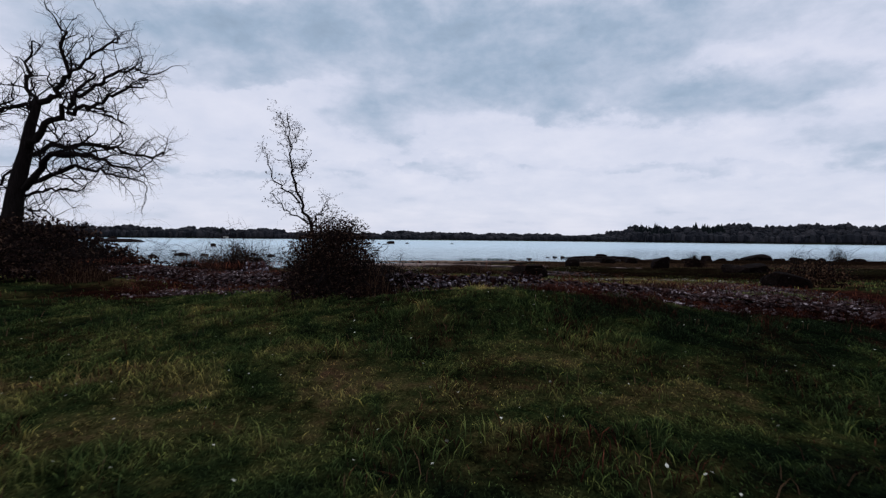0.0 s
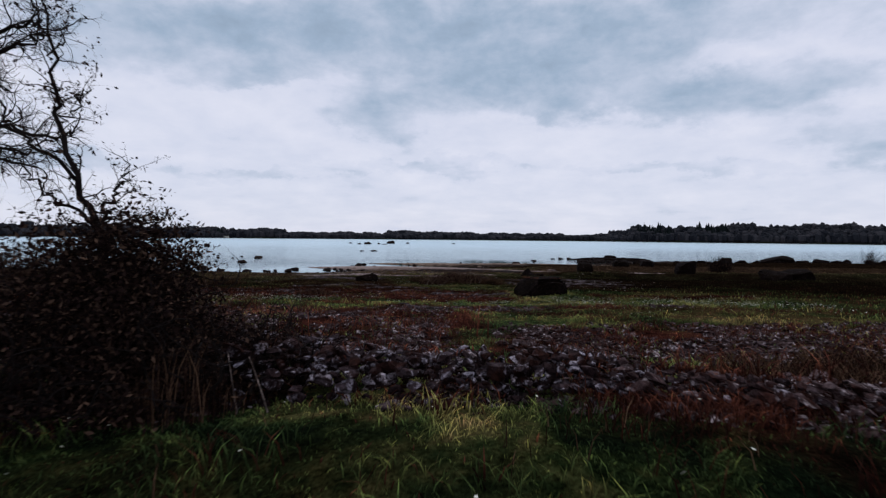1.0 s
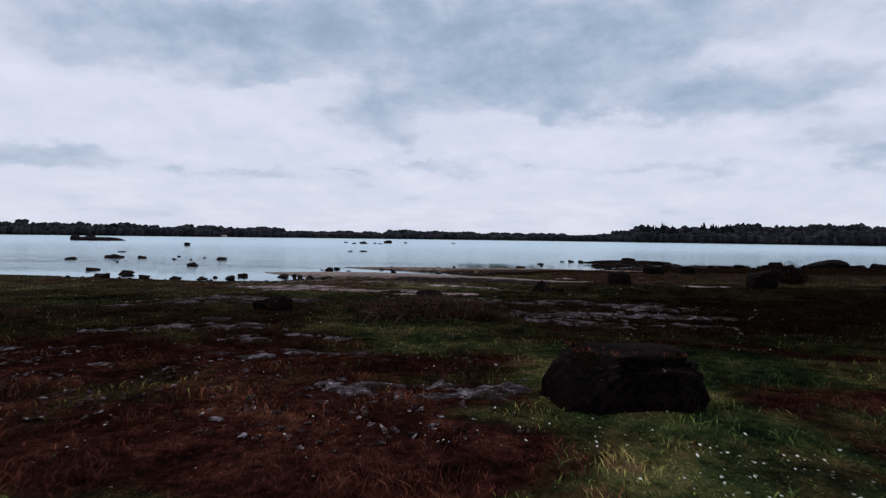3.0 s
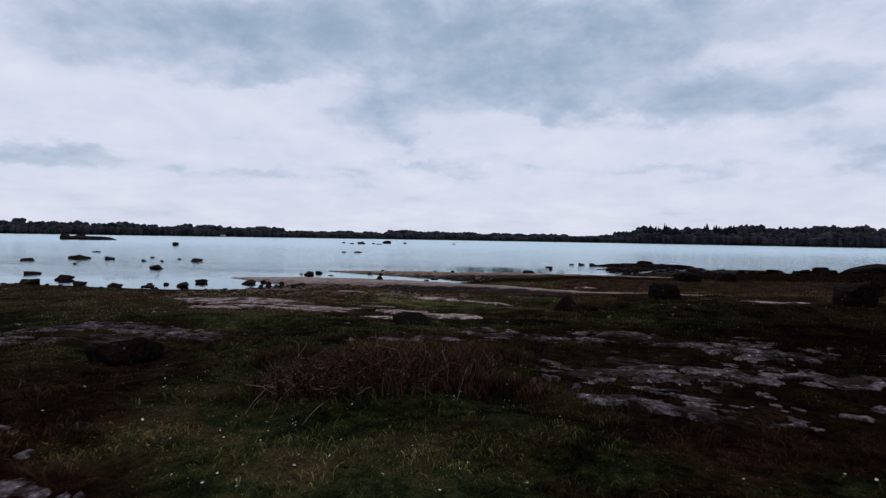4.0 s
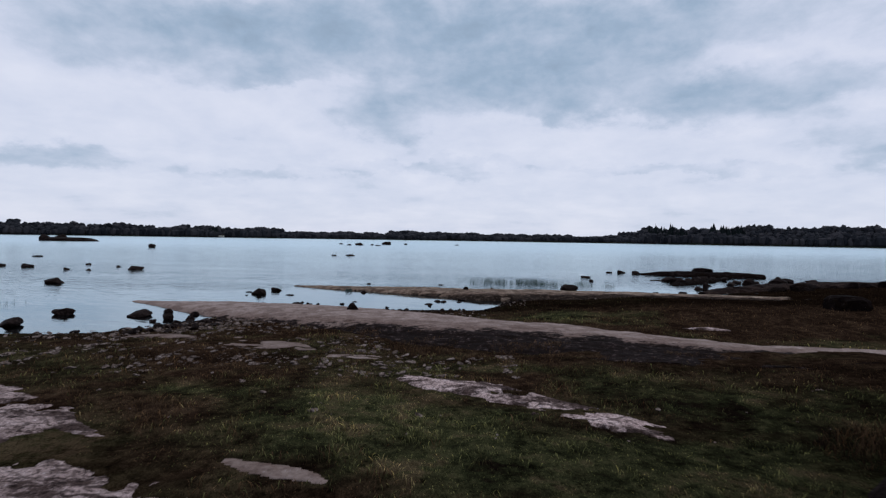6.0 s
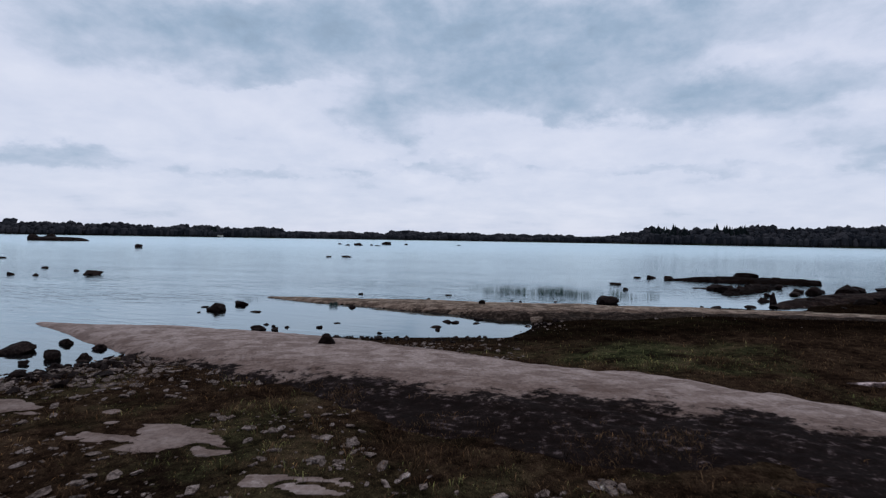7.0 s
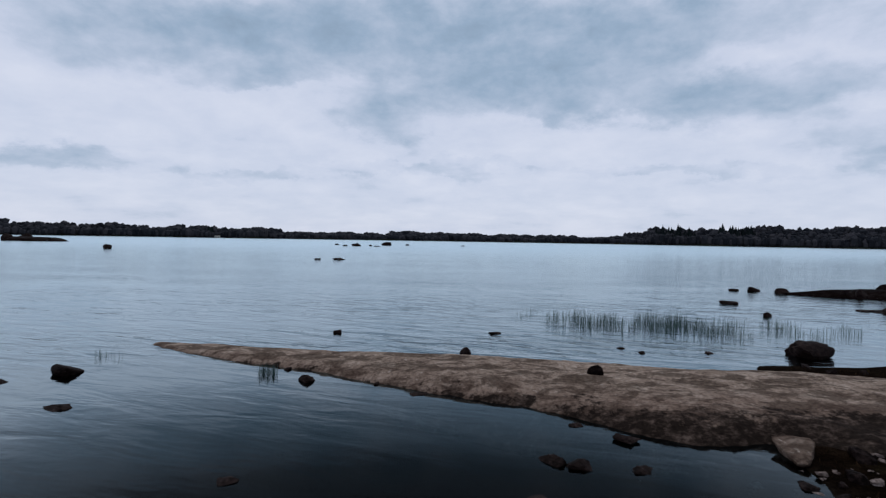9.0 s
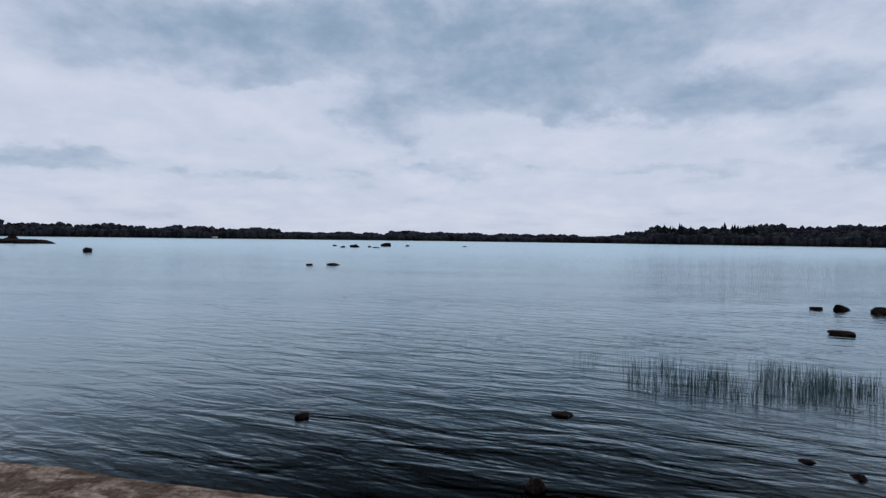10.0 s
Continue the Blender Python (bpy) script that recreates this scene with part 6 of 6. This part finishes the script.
bramble(-12.6, 12.0, [(0, 0, 0.5, 1.3, 0.9, 0.7), (1.5, 0.3, 0.35, 1.1, 0.8, 0.5), (-1.6, 0.3, 0.5, 1.2, 0.8, 0.7)], 90, 7000, "low dark bramble clump at the foot of the hedge", 14, leaf=0.05)
bramble(-6.9, 14.4, [(0, 0, 0.45, 0.6, 0.5, 0.5), (-0.2, 0, 0.85, 0.3, 0.3, 0.3)], 70, 2600, "small dark thorn bush behind the wall", 24, leaf=0.03)
bramble(-9.8, 16.6, [(0, 0, 0.3, 0.45, 0.4, 0.35)], 40, 1800, "small dark rounded bush in the grass", 25, leaf=0.03)
bramble(-8.4, 18.4, [(0, 0, 0.4, 1.0, 0.8, 0.5), (-1.4, 0.4, 0.4, 1.0, 0.8, 0.5)], 80, 6000, "brown thicket of dead stalks beyond the wall", 15, leaf=0.035, mat=M_STRAW)
bramble(-13.5, 27.0, [(0, 0, 0.45, 1.3, 0.9, 0.6), (1.3, 0.2, 0.3, 0.9, 0.7, 0.4)], 60, 4000, "low brown thicket of dead stalks in the heath", 16, leaf=0.04, mat=M_STRAW)
bramble(28.3, 55.3, [(0.2, 0, 0.5, 1.1, 0.8, 0.6), (-0.1, 0, 0.95, 0.7, 0.5, 0.35), (0.1, 0, 1.35, 0.2, 0.2, 0.3)], 160, 9000, "dark thorn shrub with a twiggy top on the shore", 18, name="thorn_shrub", category="shrub", leaf=0.05, stem_len=0.8, arch=0.08)
bramble(61.0, 75.0, [(0, 0, 0.4, 1.1, 0.8, 0.5), (0, 0, 1.3, 0.5, 0.4, 0.5)], 90, 1500, "thin dark twiggy shrub standing on the shore", 19, name="thorn_shrub", category="shrub", leaf=0.05, stem_len=1.1, arch=0.08)
bramble(0.3, 31.8, [(0, 0, 0.28, 1.2, 0.7, 0.40), (-0.8, -0.4, 0.2, 0.8, 0.6, 0.3), (1.0, 0.5, 0.2, 0.7, 0.5, 0.3)], 170, 3000, "low tangle of dead brown bramble stems", 22, leaf=0.022, mat=M_STRAW, stem_mat=M_STEM, stem_len=0.42, arch=-0.22)
bramble(10.4, 13.4, [(0, 0, 0.3, 1.2, 0.8, 0.4)], 40, 2600, "low brown bramble clump beside the wall", 23, leaf=0.04, mat=M_STRAW)

tussock(-1.8, 7.9, 0.40, 150, 0.55, M_STRAW, "tall dry stalks at the edge of the brambles", wide=0.007, lean=0.35)

# the thin young thorn tree rising out of the bramble
bare_tree(-3.42, 9.35, [
    ([(0.0, 0, 1.5), (-0.26, 0.05, 1.95), (-0.44, 0.1, 2.6), (-0.48, 0.05, 3.2), (-0.52, 0.0, 3.85)], 0.034, 0.008),
    ([(0.0, 0, 1.5), (-0.35, 0.1, 1.66), (-0.72, 0.15, 1.86), (-0.95, 0.15, 2.15)], 0.020, 0.007),
    ([(-0.26, 0.05, 1.95), (-0.52, 0, 2.22), (-0.80, -0.05, 2.42), (-0.94, -0.1, 2.9), (-1.02, -0.1, 3.1)], 0.020, 0.006),
    ([(0.03, 0, 1.5), (0.20, -0.05, 1.72), (0.32, -0.1, 1.9), (0.40, -0.1, 2.06)], 0.020, 0.006),
    ([(0.02, 0, 1.4), (0.24, 0.1, 1.52), (0.44, 0.15, 1.58)], 0.014, 0.005),
    ([(-0.42, 0.1, 2.5), (-0.24, 0.1, 2.72), (-0.12, 0.1, 2.82)], 0.012, 0.005),
    ([(-0.48, 0.05, 3.1), (-0.32, 0.05, 3.35), (-0.26, 0.0, 3.5)], 0.011, 0.005),
    ([(-0.50, 0.0, 3.3), (-0.62, 0.0, 3.6), (-0.70, 0.0, 3.85)], 0.010, 0.004),
], ([(0.1, 0, -0.05), (0.06, 0.0, 0.8), (0.0, 0, 1.5)], 0.05, 0.036), "thin bare young thorn tree rising from the brambles", 31, depth=3, length=0.19, spacing=0.10, twig=0.007, bend=0.22, leaf=0.012, fork=(2, 3))

# two pale dead stems leaning at the foot of the wall
for x, y, dx_, dz_ in ((-1.45, 7.95, -0.10, 0.42), (-1.2, 7.85, -0.16, 0.36), (-1.0, 30.6, 0.42, 0.45), (-0.7, 30.9, 0.3, 0.34), (2.1, 32.2, 0.1, 0.42), (1.9, 31.2, 0.16, 0.5), (-0.1, 30.2, 0.3, 0.3), (2.6, 33.0, -0.2, 0.4)):
    stem = Wood()
    k = np.linspace(0, 1, 6)
    stem.tube(np.stack([dx_ * k, 0.08 * k * k, dz_ * (1.5 * k - 0.5 * k * k)], 1), 0.007 * (1 - 0.6 * k), 5)
    ob = new("dead_stem", stem.mesh("dead_stem", M_PALE))
    ob.location = (x, y, float(ground_z(x, y)))
    tagged(ob, "pale dead plant stem leaning in the grass", "stem", "dead stems")


# ---- the far shore: woods and hills across the lake ----
def crown_shape(seed, fir):
    r = random.Random(seed)
    bm = bmesh.new()
    if fir:
        bmesh.ops.create_cone(bm, segments=7, radius1=0.34, radius2=0.02, depth=1.0, cap_ends=False)
        bmesh.ops.translate(bm, verts=bm.verts, vec=(0, 0, 0.5))
    else:
        bmesh.ops.create_icosphere(bm, subdivisions=1, radius=0.5)
        bmesh.ops.translate(bm, verts=bm.verts, vec=(0, 0, 0.45))
    for v in bm.verts:
        v.co *= r.uniform(0.78, 1.22)
    bmesh.ops.triangulate(bm, faces=bm.faces)
    bm.verts.index_update()
    data = np.array([v.co[:] for v in bm.verts]), np.array([[v.index for v in f.verts] for f in bm.faces])
    bm.free()
    return data


ROUND, FIRS = [crown_shape(n, False) for n in range(6)], [crown_shape(n, True) for n in range(4)]


def far_wood(count, x0, x1, back, size, label, mat=None, shapes=None, stretch=(1.1, 1.1, 1.0), front=2.0, gaps=0.0):
    x = RNG.uniform(x0, x1, count)
    d = front + back * RNG.random(count) ** 1.5
    y = np.interp(x, FAR_X, FAR_Y) + d
    ok = fbm(x, 0 * x, 60, 3, 17) > gaps
    x, y = x[ok], y[ok]
    s = RNG.uniform(size[0], size[1], len(x)) * (0.45 + 1.1 * fbm(x, y, 28, 3, 19))
    me = scatter_mesh("far_woods", mat or M_WOODS, np.stack([x, y, ground_z(x, y) - 0.6], 1), s, stretch, 0.08, shapes or ROUND)
    return tagged(new("far_woods", me), label, "woods", kind="stuff")


FAR = "dark bare winter woods on the far lake shore"
far_wood(2800, -1100, -470, 60, (6, 10.5), FAR, stretch=(0.75, 0.75, 1.1))
far_wood(1100, -480, -290, 40, (6, 11), FAR, stretch=(0.8, 0.8, 1.25))
far_wood(1300, -300, -110, 30, (6, 10), FAR)
far_wood(1900, -120, 380, 50, (7, 12), FAR)
far_wood(5000, 380, 1350, 130, (9, 18), FAR, stretch=(0.62, 0.62, 1.15))
far_wood(40, 405, 470, 40, (15, 28), "dark conifers standing over the far woods", M_FIR, FIRS, (0.9, 0.9, 1.0), 25)
far_wood(26, 510, 560, 40, (20, 29), "dark conifers standing over the far woods", M_FIR, FIRS, (0.9, 0.9, 1.0), 25)
far_wood(14, 772, 800, 20, (24, 36), "dark conifers standing over the far woods", M_FIR, FIRS, (0.9, 0.9, 1.0), 30)
far_wood(5, -385, -372, 10, (15, 21), "dark conifers standing over the far woods", M_FIR, FIRS, (1.0, 1.0, 1.0), 6)


# a white farmhouse on the far shore
def farmhouse(x, y):
    z = float(ground_z(x, y))
    root = holder("farmhouse", (x, y, z - 0.3), "small white farmhouse with a dark roof by the water", "house")
    w, d, h, r = 9.0, 5.0, 3.2, 5.4
    V = [(-w / 2, -d / 2, 0), (w / 2, -d / 2, 0), (w / 2, d / 2, 0), (-w / 2, d / 2, 0), (-w / 2, -d / 2, h), (w / 2, -d / 2, h), (w / 2, d / 2, h), (-w / 2, d / 2, h)]
    part("wall", raw_mesh("wall", V, [(0, 1, 5, 4), (1, 2, 6, 5), (2, 3, 7, 6), (3, 0, 4, 7)], M_PETAL), root)
    e = 0.3
    V = [(-w / 2 - e, -d / 2 - e, h - 0.1), (w / 2 + e, -d / 2 - e, h - 0.1), (w / 2 + e, 0, r), (-w / 2 - e, 0, r), (-w / 2 - e, d / 2 + e, h - 0.1), (w / 2 + e, d / 2 + e, h - 0.1)]
    part("roof", raw_mesh("roof", V, [(0, 1, 2, 3), (3, 2, 5, 4), (0, 4, 5, 1)], M_BARK), root)
    for k in (-3.2, -1.2, 1.2, 3.2):
        part("window", raw_mesh("window", [(k - 0.5, -d / 2 - 0.03, 1.0), (k + 0.5, -d / 2 - 0.03, 1.0), (k + 0.5, -d / 2 - 0.03, 2.3), (k - 0.5, -d / 2 - 0.03, 2.3)], [(0, 1, 2, 3)], M_BARK), root)


farmhouse(-366, float(np.interp(-366, FAR_X, FAR_Y)) + 1.5)
